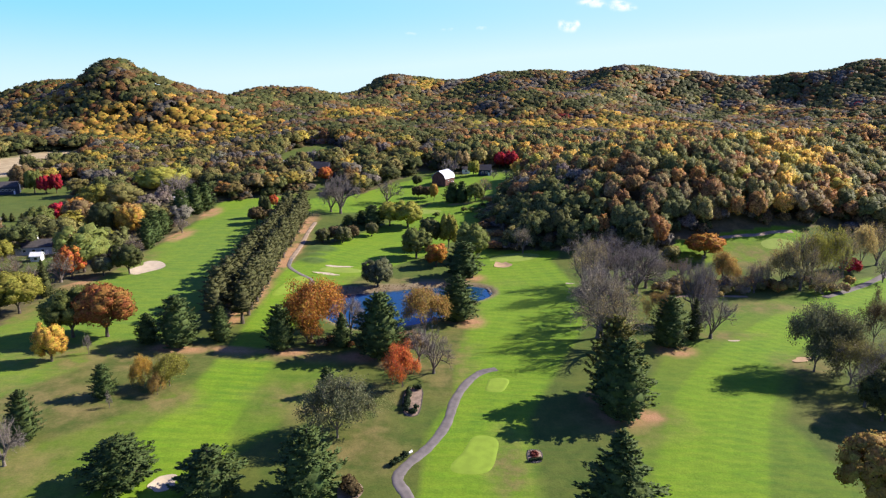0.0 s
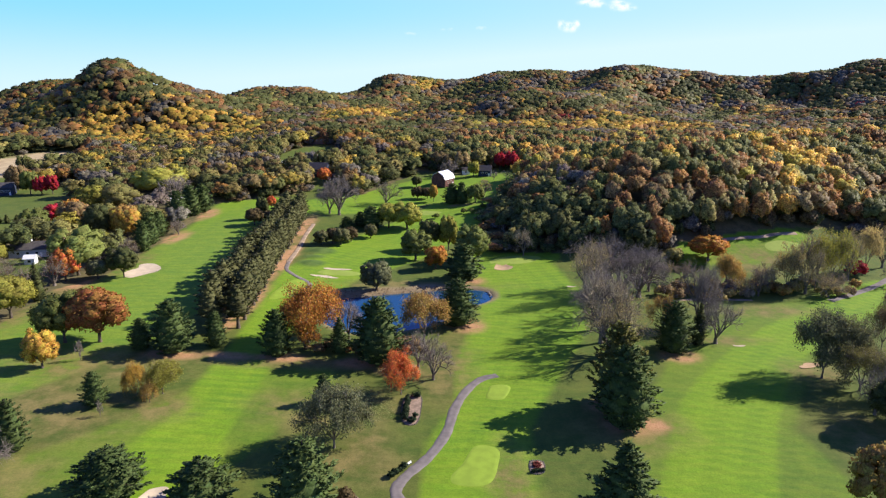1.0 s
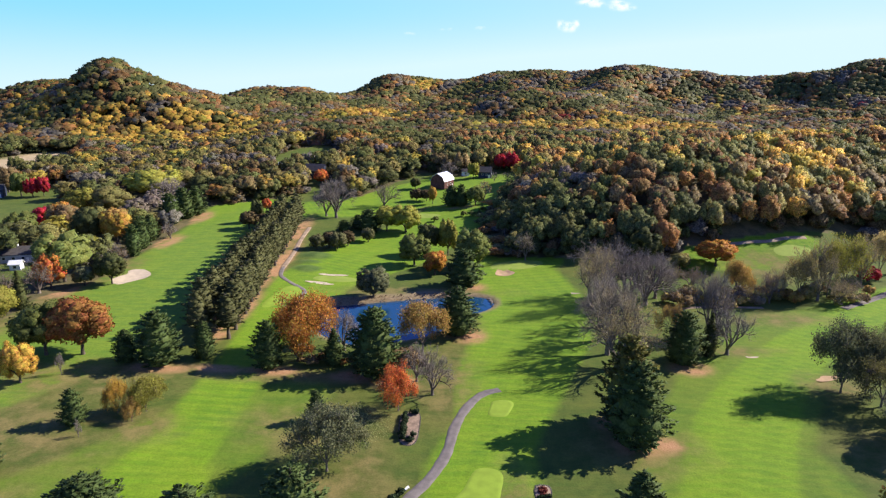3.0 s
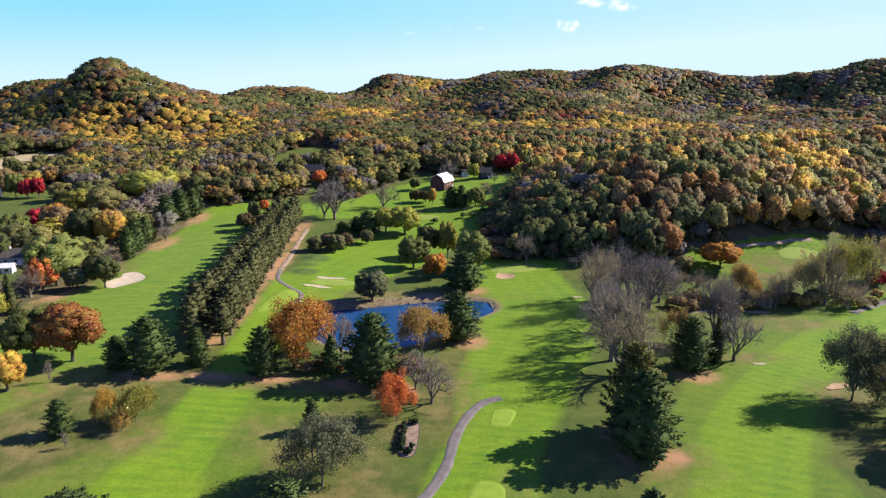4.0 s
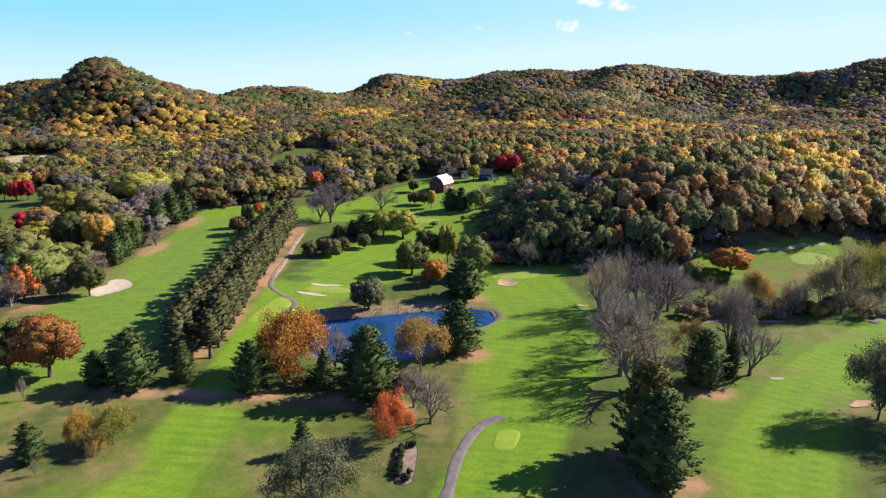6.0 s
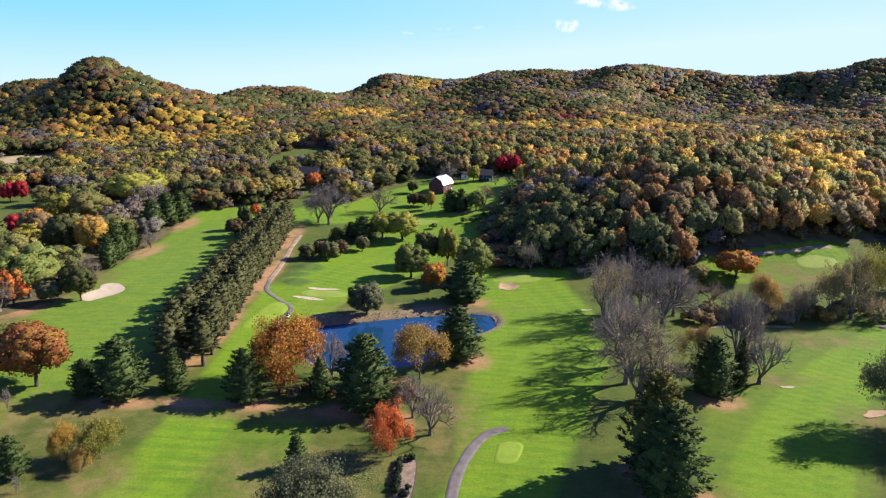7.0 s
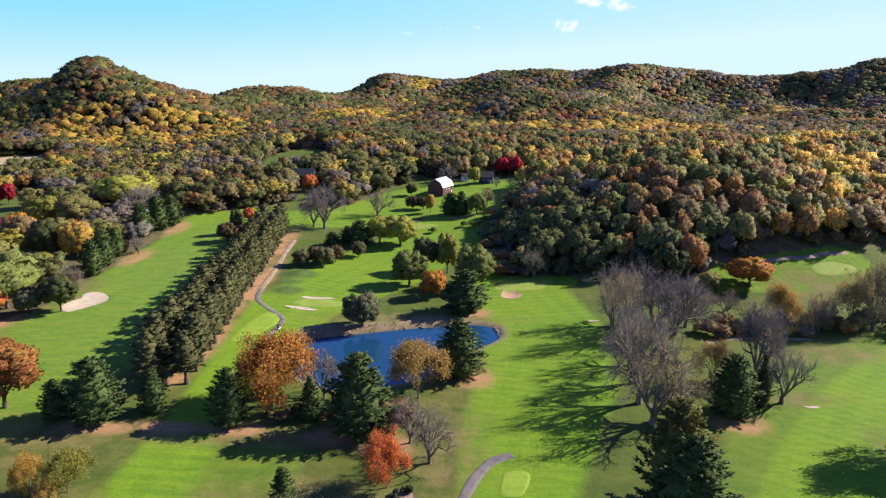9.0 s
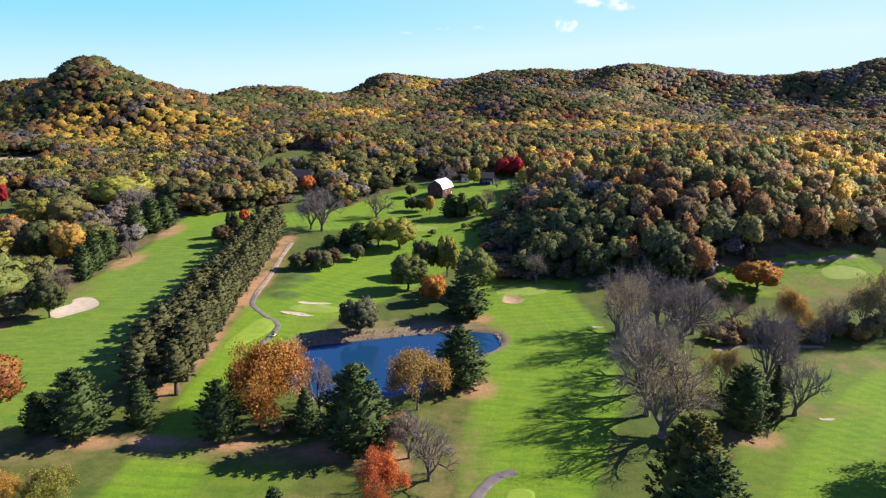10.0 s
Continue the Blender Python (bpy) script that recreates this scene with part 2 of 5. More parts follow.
EAST_HILLS = [
    (0, 870, 60, 100, 28.4), (80, 880, 60, 110, 40.2), (160, 880, 60, 110, 38.3), (235, 880, 55, 110, 30.4), (80, 640, 110, 80, 25.1), (300, 870, 70, 80, 39.1),
    (390, 850, 70, 85, 30.6), (470, 790, 70, 75, 30.0), (540, 760, 80, 90, 43.3), (222, 815, 34, 42, 15.3), (186, 764, 32, 42, 18.9), (152, 712, 32, 40, 13.0),
    (680, 800, 150, 150, 14.5), (540, 620, 140, 110, 16.2), (380, 620, 60, 50, 3.4)]


def ground(x, y):
    """Height of the land without ponds and bunkers."""
    x, y = np.asarray(x, float), np.asarray(y, float)
    z = 3.6 / (1 + np.exp(np.clip((x + 45) / 14, -60, 60)))
    s = np.clip((y - 205) / 260, 0, 1)
    z = z + 17 * s * s * (3 - 2 * s) * (0.4 + 0.6 / (1 + np.exp(np.clip(-(x + 140) / 22, -60, 60))))
    for hx, hy, wx, wy, top in NEAR_HILLS + WEST_HILLS + EAST_HILLS:
        z = z + top * np.exp(-((x - hx) / wx) ** 2 - ((y - hy) / wy) ** 2)
    # spurs and gullies on the face of the long ridge
    face = smooth(590, 680, y) * (1 - smooth(770, 835, y)) * smooth(-140, -60, x)
    z = z + 6.0 * face * wobble(x + 0.35 * y, 0.3 * y, 34, 2.0)
    return z + 2.6 * smooth(440, 500, y) * wobble(x, y, 19, 5.0)


def height(x, y):
    return float(ground(x, y))


def smooth(a, b, v):
    s = np.clip((v - a) / (b - a), 0, 1)
    return s * s * (3 - 2 * s)


def wobble(x, y, size, seed=0.0):
    """A cheap soft irregular field between about -1 and 1."""
    a, b = x / size + seed, y / size - 1.7 * seed
    return (np.sin(1.7 * a + 1.3 * np.sin(0.9 * b)) + np.sin(1.1 * b + 1.6 * np.sin(0.7 * a + 2.1)) + 0.6 * np.sin(2.9 * a - 2.3 * b + 1.0)) / 2.6


def spline(points, per=8, closed=False):
    """A smooth curve through plan points."""
    p = [Vector(q) for q in points]
    n = len(p)
    out = []
    for i in range(n if closed else n - 1):
        q = [p[(i + k) % n] if closed else p[min(max(i + k, 0), n - 1)] for k in (-1, 0, 1, 2)]
        for s in range(per):
            u = s / per
            out.append(0.5 * (2 * q[1] + (q[2] - q[0]) * u + (2 * q[0] - 5 * q[1] + 4 * q[2] - q[3]) * u * u + (3 * q[1] - q[0] - 3 * q[2] + q[3]) * u ** 3))
    if not closed:
        out.append(p[-1])
    return [(v[0], v[1]) for v in out]


def inside(x, y, poly):
    """Whether plan points lie in a polygon."""
    hit = np.zeros(np.shape(x), bool)
    for (x0, y0), (x1, y1) in zip(poly, poly[1:] + poly[:1]):
        cross = ((y0 > y) != (y1 > y)) & (x < (x1 - x0) * (y - y0) / (y1 - y0 + 1e-12) + x0)
        hit ^= cross
    return hit


def edge_distance(x, y, poly):
    """Distance to a polygon's outline, negative inside."""
    d = np.full(np.shape(x), 1e9)
    for (x0, y0), (x1, y1) in zip(poly, poly[1:] + poly[:1]):
        dx, dy = x1 - x0, y1 - y0
        u = np.clip(((x - x0) * dx + (y - y0) * dy) / (dx * dx + dy * dy + 1e-12), 0, 1)
        d = np.minimum(d, np.hypot(x - x0 - u * dx, y - y0 - u * dy))
    return np.where(inside(x, y, poly), -d, d)


WATER = -0.45
POND = spline([(11.7, 163.5), (10.4, 167.8), (5.5, 169.6), (-1, 168.6), (-8, 167.5), (-18, 165), (-25, 163), (-31, 161), (-34, 155), (-30, 143),
               (-21, 136), (-10.6, 138.5), (-2.5, 144), (5.4, 155), (9.8, 159.4)], 5, True)
# bunkers: centre, half sizes, turn
BUNKERS = [(-87.5, 175, 4.6, 5.6, -15), (-36.2, 176.6, 3.8, 1.1, -14), (-33.5, 184.6, 4.0, 0.9, 4), (16.8, 190.4, 2.8, 3.6, 0),
           (-39.3, 75.4, 2.0, 1.7, 30), (72.9, 120.2, 2.6, 1.0, 15), (63.2, 130, 1.2, 0.4, 0), (34.5, 171, 1.3, 0.5, 10)]


def bunker_space(x, y, b):
    c, s = math.cos(radians(b[4])), math.sin(radians(b[4]))
    u, v = (x - b[0]) * c + (y - b[1]) * s, -(x - b[0]) * s + (y - b[1]) * c
    return u / b[2], v / b[3]


# grassy mounds left unmown: centre, half sizes, height
MOUNDS = [(-42.8, 204.5, 5.2, 4.2, 0.8), (-43.2, 196.5, 3.6, 2.4, 0.6), (-42.6, 189.4, 4.4, 3.4, 0.8)]


def relief(x, y):
    """The land with pond and bunkers cut into it."""
    x, y = np.asarray(x, float), np.asarray(y, float)
    z = ground(x, y)
    near = (x > -50) & (x < 30) & (y > 125) & (y < 185)
    if np.any(near):
        d = np.full(np.shape(x), 9.0)
        d[near] = edge_distance(x[near], y[near], POND)
        z = z + (-1.9 - z) * (1 - smooth(-2.2, 1.3, d))
    for mx, my, wx, wy, top in MOUNDS:
        z = z + top * np.exp(-((x - mx) / wx) ** 2 * 2 - ((y - my) / wy) ** 2 * 2)
    for b in BUNKERS:
        u, v = bunker_space(x, y, b)
        r = np.sqrt(u * u + v * v)
        z = z - 0.13 * min(b[2], b[3], 3) * (1 - smooth(0.35, 1.05, r)) + 0.12 * np.exp(-((r - 1.2) / 0.15) ** 2)
    return z


# fairways: centre line and half widths
FAIRWAYS = [
    [(-41, 58, 8.5), (-40.5, 78, 8.2), (-41.3, 88, 7.2), (-40.6, 95, 5.9), (-40.3, 100, 5.5), (-40.2, 107, 6.2), (-40.2, 113, 5.8)],
    [(-92, 96, 14), (-82, 125, 19), (-76, 160, 20), (-78, 197, 18), (-84, 247, 14), (-86, 272, 13)],
    [(-41, 114, 5), (-41, 130, 5), (-41, 150, 7), (-37, 180, 12), (-25, 205, 17), (-10, 235, 17), (10, 262, 22), (18, 285, 22), (18, 312, 20), (12, 340, 12)],
    [(-66, 262, 10), (-40, 274, 16), (-14, 298, 20), (4, 328, 14)],
    [(8, 100, 7), (12, 120, 11), (19, 142, 13), (23, 170, 13), (18, 194, 14), (27, 200, 9)],
    [(29, 58, 8), (37, 77.8, 7.4), (42.4, 89, 7.8), (48.2, 100.8, 8.1), (56.6, 113.1, 7.3), (66.5, 125.2, 7.2), (76.7, 135.7, 6.2), (91.6, 147.6, 6.4), (107, 160, 7), (124, 171, 5)],
    [(76, 196, 8), (95, 198, 11), (112, 202, 9)],
    [(4, 66, 9), (5, 90, 8), (9, 108, 6)],
]
# the collar of shorter rough beside them
COLLARS = [
    [(-64, 56, 13), (-47, 78, 14), (-40, 92, 12), (-35, 104, 10), (-28, 111, 7)],
    [(40, 52, 17), (42, 86, 15), (45, 100, 12), (58, 119, 13), (84, 145, 12), (107, 160, 8), (124, 171, 5)],
]
CLEARING = [(-99, 129), (-103, 155), (-96, 170), (-98, 209), (-99, 240), (-103, 268), (-89, 275), (-76, 282), (-63, 296), (-41, 290), (-28, 318),
            (-14, 345), (3, 336), (20, 343), (38, 320), (31, 297), (21, 279), (14.5, 260), (12.5, 244), (12.5, 222), (14.5, 206), (30, 203), (44, 199), (58, 195), (70, 194),
            (75, 202), (96, 207), (118, 211), (140, 214), (152, 210), (260, 200), (260, -80), (-150, -80), (-150, 70), (-112, 105)]
# open ground in the woods, some for the camera's view: centre and half sizes
LAWNS = [(-188, 262, 38, 26), (-160, 231, 28, 22), (-195, 296, 26, 18), (-82, 372, 20, 38), (-24, 369, 22, 10), (-122, 177, 14, 18), (-66, 322, 9, 9), (30, 334, 20, 15), (47, 380, 10, 8), (-208, 289, 9, 7), (-61, 304, 8, 11), (-236, 326, 26, 26)]
FIELD = (-262, 388, 33, 54)


def openness(x, y):
    """1 in the open, 0 in the woods."""
    o = inside(x, y, CLEARING).astype(float)
    for cx, cy, rx, ry in LAWNS + [FIELD]:
        o = np.maximum(o, (((x - cx) / rx) ** 2 + ((y - cy) / ry) ** 2 < 1 + 0.25 * wobble(x, y, 9)).astype(float))
    return o


# ---- ground ----
def steps(marks):
    """Coordinates with a spacing that changes from stretch to stretch."""
    out = []
    for (a, gap), (b, _) in zip(marks, marks[1:]):
        out += list(np.linspace(a, b, max(1, round((b - a) / gap)), endpoint=False))
    return np.array(out + [marks[-1][0]])


def mesh_of(name, verts, faces, material, shade=False):
    me = bpy.data.meshes.new(name)
    me.from_pydata([tuple(v) for v in verts], [], [tuple(f) for f in faces])
    me.materials.append(material)
    if shade:
        me.shade_smooth()
    me.update()
    return me


def unit(v):
    return v / np.maximum(np.linalg.norm(v, axis=-1, keepdims=True), 1e-9)


def quad_mesh(name, quads, material, colours=None, normals=None):
    """A mesh of loose quads from an array (n, 4, 3), with a colour for each."""
    quads = np.ascontiguousarray(quads, dtype=np.float32)
    n = len(quads)
    me = bpy.data.meshes.new(name)
    me.vertices.add(4 * n)
    me.vertices.foreach_set("co", quads.reshape(-1))
    me.loops.add(4 * n)
    me.loops.foreach_set("vertex_index", np.arange(4 * n, dtype=np.int32))
    me.polygons.add(n)
    me.polygons.foreach_set("loop_start", np.arange(0, 4 * n, 4, dtype=np.int32))
    me.polygons.foreach_set("loop_total", np.full(n, 4, dtype=np.int32))
    if colours is not None:
        at = me.attributes.new("leaf", "FLOAT_COLOR", "FACE")
        at.data.foreach_set("color", np.concatenate([colours, np.ones((n, 1))], 1).astype(np.float32).reshape(-1))
    me.materials.append(material)
    me.update(calc_edges=True)
    if normals is not None:      # leaves of one clump are shaded as one soft round form
        me.shade_smooth()
        if normals.ndim == 2:
            normals = np.repeat(normals, 4, 0)
        me.normals_split_custom_set_from_vertices(unit(normals.reshape(-1, 3)).astype(np.float32))
    return me


def polyline_space(x, y, pts):
    """Signed offset, distance along and half-width surplus for a line with widths."""
    best, along, across = np.full(x.shape, -1e9), np.zeros(x.shape), np.zeros(x.shape)
    run = 0.0
    for (x0, y0, w0), (x1, y1, w1) in zip(pts, pts[1:]):
        dx, dy = x1 - x0, y1 - y0
        length = math.hypot(dx, dy)
        raw = ((x - x0) * dx + (y - y0) * dy) / length ** 2
        u = np.clip(raw, 0, 1)
        d = np.hypot(x - x0 - u * dx, y - y0 - u * dy)
        gain = w0 + (w1 - w0) * u - d
        better = gain > best
        best = np.where(better, gain, best)
        along = np.where(better, run + raw * length, along)
        across = np.where(better, ((x - x0) * dy - (y - y0) * dx) / length, across)
        run += length
    return best, along, across


def spots(x, y, rows, soft=0.5):
    m = np.zeros(x.shape)
    for cx, cy, rx, ry in rows:
        r = np.sqrt(((x - cx) / rx) ** 2 + ((y - cy) / ry) ** 2) + 0.18 * wobble(x, y, 3.0, cx)
        m = np.maximum(m, 1 - smooth(1 - soft, 1 + soft, r))
    return m


LITTER = [(30.5, 97, 4.4, 3.4), (29, 103, 4, 3), (34.5, 96.5, 2.2, 1.8), (-56, 119, 6, 2), (-45, 120, 5, 1.6), (-34, 120.5, 6, 1.8), (-16, 119.5, 6, 2.4), (-10, 117, 4, 3), (4.5, 141, 4, 4),
          (6.5, 176, 4, 3.5), (48, 124.5, 4, 3), (-50, 150, 2.4, 17), (-51.5, 190, 2.6, 28), (-55, 230, 3, 22), (-100, 162, 4, 6), (-96, 215, 4, 8), (-98, 250, 4, 9), (6, 272, 6, 2)]
DRY = [(-14, 85, 7, 6), (-13, 91, 4, 5), (-68, 113, 16, 7), (-40, 118.5, 30, 2.6), (-66, 95, 14, 10), (-50, 98, 6, 5), (-20, 101, 12, 8), (-1, 120, 6, 14), (2, 148, 5, 8),
       (30, 96, 8, 7), (60, 133, 9, 2.5), (80, 152, 12, 4), (72, 117, 6, 5), (-100, 142, 7, 16), (-96, 180, 5, 14), (100, 190, 16, 9), (-8, 171, 20, 4.5), (9, 82, 3, 9), (68, 92, 6, 8), (-70, 75, 16, 9)]
gx = steps([(-4600, 700), (-1100, 60), (-700, 11), (-170, 4), (-118, 1.25), (134, 4), (190, 11), (800, 60), (1200, 700), (4600, 0)])
gy = steps([(-4600, 700), (-400, 60), (-90, 8), (50, 1.25), (212, 2), (330, 9), (980, 60), (1500, 500), (4700, 0)])
X, Y = np.meshgrid(gx, gy)
Z = relief(X, Y)
nx, ny = len(gx), len(gy)
idx = np.arange(nx * ny).reshape(ny, nx)
faces = np.stack([idx[:-1, :-1], idx[:-1, 1:], idx[1:, 1:], idx[1:, :-1]], -1).reshape(-1, 4)
me = bpy.data.meshes.new("ground")
me.vertices.add(nx * ny)
me.vertices.foreach_set("co", np.stack([X, Y, Z], -1).astype(np.float32).reshape(-1))
me.loops.add(4 * len(faces))
me.loops.foreach_set("vertex_index", faces.astype(np.int32).reshape(-1))
me.polygons.add(len(faces))
me.polygons.foreach_set("loop_start", np.arange(0, 4 * len(faces), 4, dtype=np.int32))
me.polygons.foreach_set("loop_total", np.full(len(faces), 4, dtype=np.int32))
me.update(calc_edges=True)
me.shade_smooth()
mow, along, across = np.zeros(X.shape), np.zeros(X.shape), np.zeros(X.shape)
surplus = np.full(X.shape, -1e9)
for line in FAIRWAYS:
    g, al, ac = polyline_space(X, Y, line)
    take = g > surplus
    surplus, along, across = np.where(take, g, surplus), np.where(take, al, along), np.where(take, ac, across)
mow = smooth(-0.9, 0.9, surplus + 0.5 * wobble(X, Y, 9))
for line in COLLARS:
    g, al, ac = polyline_space(X, Y, line)
    mow = np.maximum(mow, 0.5 * smooth(-1.0, 1.0, g + 1.1 * wobble(X, Y, 7)))
pond_d = np.full(X.shape, 50.0)
near_pond = (X > -60) & (X < 40) & (Y > 115) & (Y < 195)
pond_d[near_pond] = edge_distance(X[near_pond], Y[near_pond], POND)
bank = (1 - smooth(1.0, 2.6, pond_d)) * np.where(Y > 158, 1, 0.75)
bank = np.maximum(bank, (1 - smooth(2.2, 5.5, pond_d + 1.2 * wobble(X, Y, 4))) * smooth(160, 164, Y) * smooth(9, -2, X))
lawn_open = openness(X, Y)
layers = {"mow": mow, "along": along, "across": across, "litter": spots(X, Y, LITTER), "dry": spots(X, Y, DRY, 0.7), "bank": bank,
          "field": spots(X, Y, [FIELD], 0.1), "wood": (1 - lawn_open), "thick": spots(X, Y, [row[:4] for row in MOUNDS], 0.35),
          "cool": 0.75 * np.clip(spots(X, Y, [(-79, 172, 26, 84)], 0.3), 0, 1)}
for key, values in layers.items():
    at = me.attributes.new(key, "FLOAT", "POINT")
    at.data.foreach_set("value", values.astype(np.float32).reshape(-1))
me.materials.append(turf_mat)
tagged(new("ground", me), "rolling mown golf course turf and wooded valley land", "ground", kind="structure")

# ---- pond, paths, greens, tees, bunkers ----
big = [(-11 + (x + 11) * 1.12, 154 + (y - 154) * 1.12) for x, y in POND]
me = mesh_of("water", [(x, y, WATER) for x, y in big], [list(range(len(big)))], water_mat)
tagged(new("water", me), "still blue pond reflecting the clear sky", "pond", kind="structure")


def ribbon(name, points, width, material, label, lift=0.05):
    """A path laid over the land, with a slight crown and a rim."""
    line = spline(points, 8)
    verts, faces = [], []
    cross = [(-0.56, -0.10), (-0.5, 0.0), (-0.2, 0.02), (0.2, 0.02), (0.5, 0.0), (0.56, -0.10)]
    for i, (x, y) in enumerate(line):
        a, b = line[max(i - 1, 0)], line[min(i + 1, len(line) - 1)]
        d = Vector((b[0] - a[0], b[1] - a[1])).normalized()
        w = width * (1 + 0.06 * math.sin(i * 0.7) + 0.04 * math.sin(i * 1.9))
        for u, dz in cross:
            px, py = x + d.y * u * w, y - d.x * u * w
            verts.append((px, py, float(relief(np.array([px]), np.array([py]))[0]) + lift + dz))
    k = len(cross)
    for i in range(len(line) - 1):
        for j in range(k - 1):
            faces.append((i * k + j, i * k + j + 1, (i + 1) * k + j + 1, (i + 1) * k + j))
    return tagged(new(name, mesh_of(name, verts, faces, material, True)), label, "path", kind="structure")


ribbon("cart_path", [(-2.5, 66), (-5.5, 74.5), (-7.2, 78.3), (-6.3, 81.6), (-2.9, 87.1), (-0.3, 93.9), (1.1, 101.7), (3.3, 108.4), (6.2, 113.2), (9.5, 115.0)], 1.65, asphalt_mat, "curving grey asphalt cart path through mown grass")
ribbon("cart_path", [(-39.4, 157), (-38.4, 166), (-39.3, 170.1), (-43.9, 175.2), (-48.0, 180.8), (-49.2, 186.0), (-49.6, 190)], 1.2, asphalt_mat, "winding grey asphalt cart path near the green")
ribbon("dirt_track", [(-49.6, 189), (-50.5, 206.8), (-52.0, 224), (-52.5, 240)], 1.5, track_mat, "pale tan dirt track beside the pine row")
ribbon("cart_path", [(100, 159.5), (105.1, 162.5), (111.9, 166.3), (120.3, 172.0), (129.6, 179.3), (140, 190)], 1.8, asphalt_mat, "grey asphalt cart path beside the far fairway")
ribbon("cart_path", [(90, 203.5), (97, 204.6), (103.2, 205.0), (109, 206.6), (116, 207.5)], 1.4, track_mat, "pale gravel path along the wood edge")
ribbon("stream_bank_path", [(56, 158), (62, 160), (70, 160.5), (80, 160)], 1.2, track_mat, "thin pale path beside the stream trees")


def patch(name, outline, material, label, category, lift, drop=0.0, rings=5, kind="structure"):
    """A flat-topped turf or sand shape that follows the land, with a rounded shoulder."""
    cx, cy = sum(p[0] for p in outline) / len(outline), sum(p[1] for p in outline) / len(outline)
    n = len(outline)
    verts, faces = [], []
    for k in range(rings):
        s = 1 - k / rings
        for x, y in outline:
            px, py = cx + (x - cx) * s, cy + (y - cy) * s
            verts.append((px, py, float(relief(np.array([px]), np.array([py]))[0]) + (drop if k == 0 else lift)))
    verts.append((cx, cy, float(relief(np.array([cx]), np.array([cy]))[0]) + lift))
    for k in range(rings - 1):
        for i in range(n):
            j = (i + 1) % n
            faces.append((k * n + i, k * n + j, (k + 1) * n + j, (k + 1) * n + i))
    for i in range(n):
        faces.append(((rings - 1) * n + i, (rings - 1) * n + (i + 1) % n, rings * n))
    ob = new(name, mesh_of(name, verts, faces, material, True))
    return tagged(ob, label, category, kind=kind)


def oval(cx, cy, rx, ry, turn=0, n=30, ragged=0.07, seed=1.0):
    out = []
    for i in range(n):
        a = 2 * math.pi * i / n
        r = 1 + ragged * (math.sin(2 * a + seed) + 0.7 * math.sin(3 * a + 2.3 * seed) + 0.4 * math.sin(5 * a + seed))
        u, v = rx * r * math.cos(a), ry * r * math.sin(a)
        c, s = math.cos(radians(turn)), math.sin(radians(turn))
        out.append((cx + u * c - v * s, cy + u * s + v * c))
    return out


patch("putting_green", oval(-32.5, 181, 6.2, 3.0, -3), green_mat, "smooth pale putting green between two bunkers", "green", 0.07)
patch("putting_green", oval(21, 197, 8, 4.5, 10), green_mat, "smooth putting green behind a bunker", "green", 0.07)
patch("putting_green", oval(108, 200, 6, 3.2, 5), green_mat, "smooth putting green at the wood edge", "green", 0.07)
patch("putting_green", oval(-12, 262, 8, 4, 0), green_mat, "smooth far putting green", "green", 0.07)
patch("tee_box", spline([(4.0, 89.9), (6.6, 90.2), (7.9, 88.6), (7.4, 85), (6.6, 81.8), (5.2, 80.2), (2.6, 79.9), (0.6, 80.6), (0.5, 82.4), (2.2, 85.5)], 4, True), tee_mat, "raised light green tee box beside the cart path", "tee", 0.09, 0.0, 8)
patch("tee_box", spline([(8.0, 110.6), (10.4, 111.1), (11.6, 110.0), (10.9, 107.4), (9.8, 105.4), (7.8, 105.2), (6.8, 106.0), (7.3, 108.4)], 4, True), tee_mat, "small raised light green tee box", "tee", 0.10, 0.0, 8)
patch("tee_box", spline([(-41.0, 172.5), (-39.2, 167.8), (-40.2, 162.6), (-43.2, 156.6), (-45.6, 154.6), (-46.6, 157.6), (-45.6, 165.6), (-43.9, 171.8)], 4, True), tee_mat, "flat light green tee beside the pine row", "tee", 0.12, 0.0, 6)
BUNKER_EDGES = {
    0: [(-90.0, 168.5), (-92.0, 172.0), (-91.6, 175.5), (-90.6, 177.6), (-91.6, 180.4), (-90.3, 182.0), (-87.6, 181.5), (-84.9, 179.2), (-83.6, 176.6), (-83.9, 174.0), (-85.4, 172.2), (-86.2, 169.6), (-87.6, 167.6)],
    3: [(14.1, 187.6), (14.4, 190.8), (15.3, 193.7), (17.2, 193.9), (18.9, 191.8), (20.0, 189.6), (18.6, 187.4), (16.1, 186.6)]}
for i, b in enumerate(BUNKERS):
    edge = spline(BUNKER_EDGES[i], 3, True) if i in BUNKER_EDGES else oval(b[0], b[1], b[2], b[3], b[4], 34, 0.13, 1.3 * i)
    patch("sand_bunker", edge, tan_sand_mat if i in (3, 5) else sand_mat, "tan sand bunker at a fairway edge" if i in (3, 5) else "pale sand bunker cut into the turf", "bunker", 0.07, 0.03, 6)

# ---- foliage tools ----
def leaf_quads(rng, centres, normals, size, jitter=0.6, slim=0.75):
    """Leaf clumps: small tilted rhombs at the centres, facing roughly along the normals."""
    n = len(centres)
    nor = unit(unit(normals) + jitter * rng.normal(size=(n, 3)))
    t = unit(np.cross(nor, rng.normal(size=(n, 3))))
    b = np.cross(nor, t)
    s = (size * rng.uniform(0.65, 1.35, n))[:, None] * 0.5
    return np.stack([centres + t * s, centres + b * s * slim, centres - t * s, centres - b * s * slim], 1)


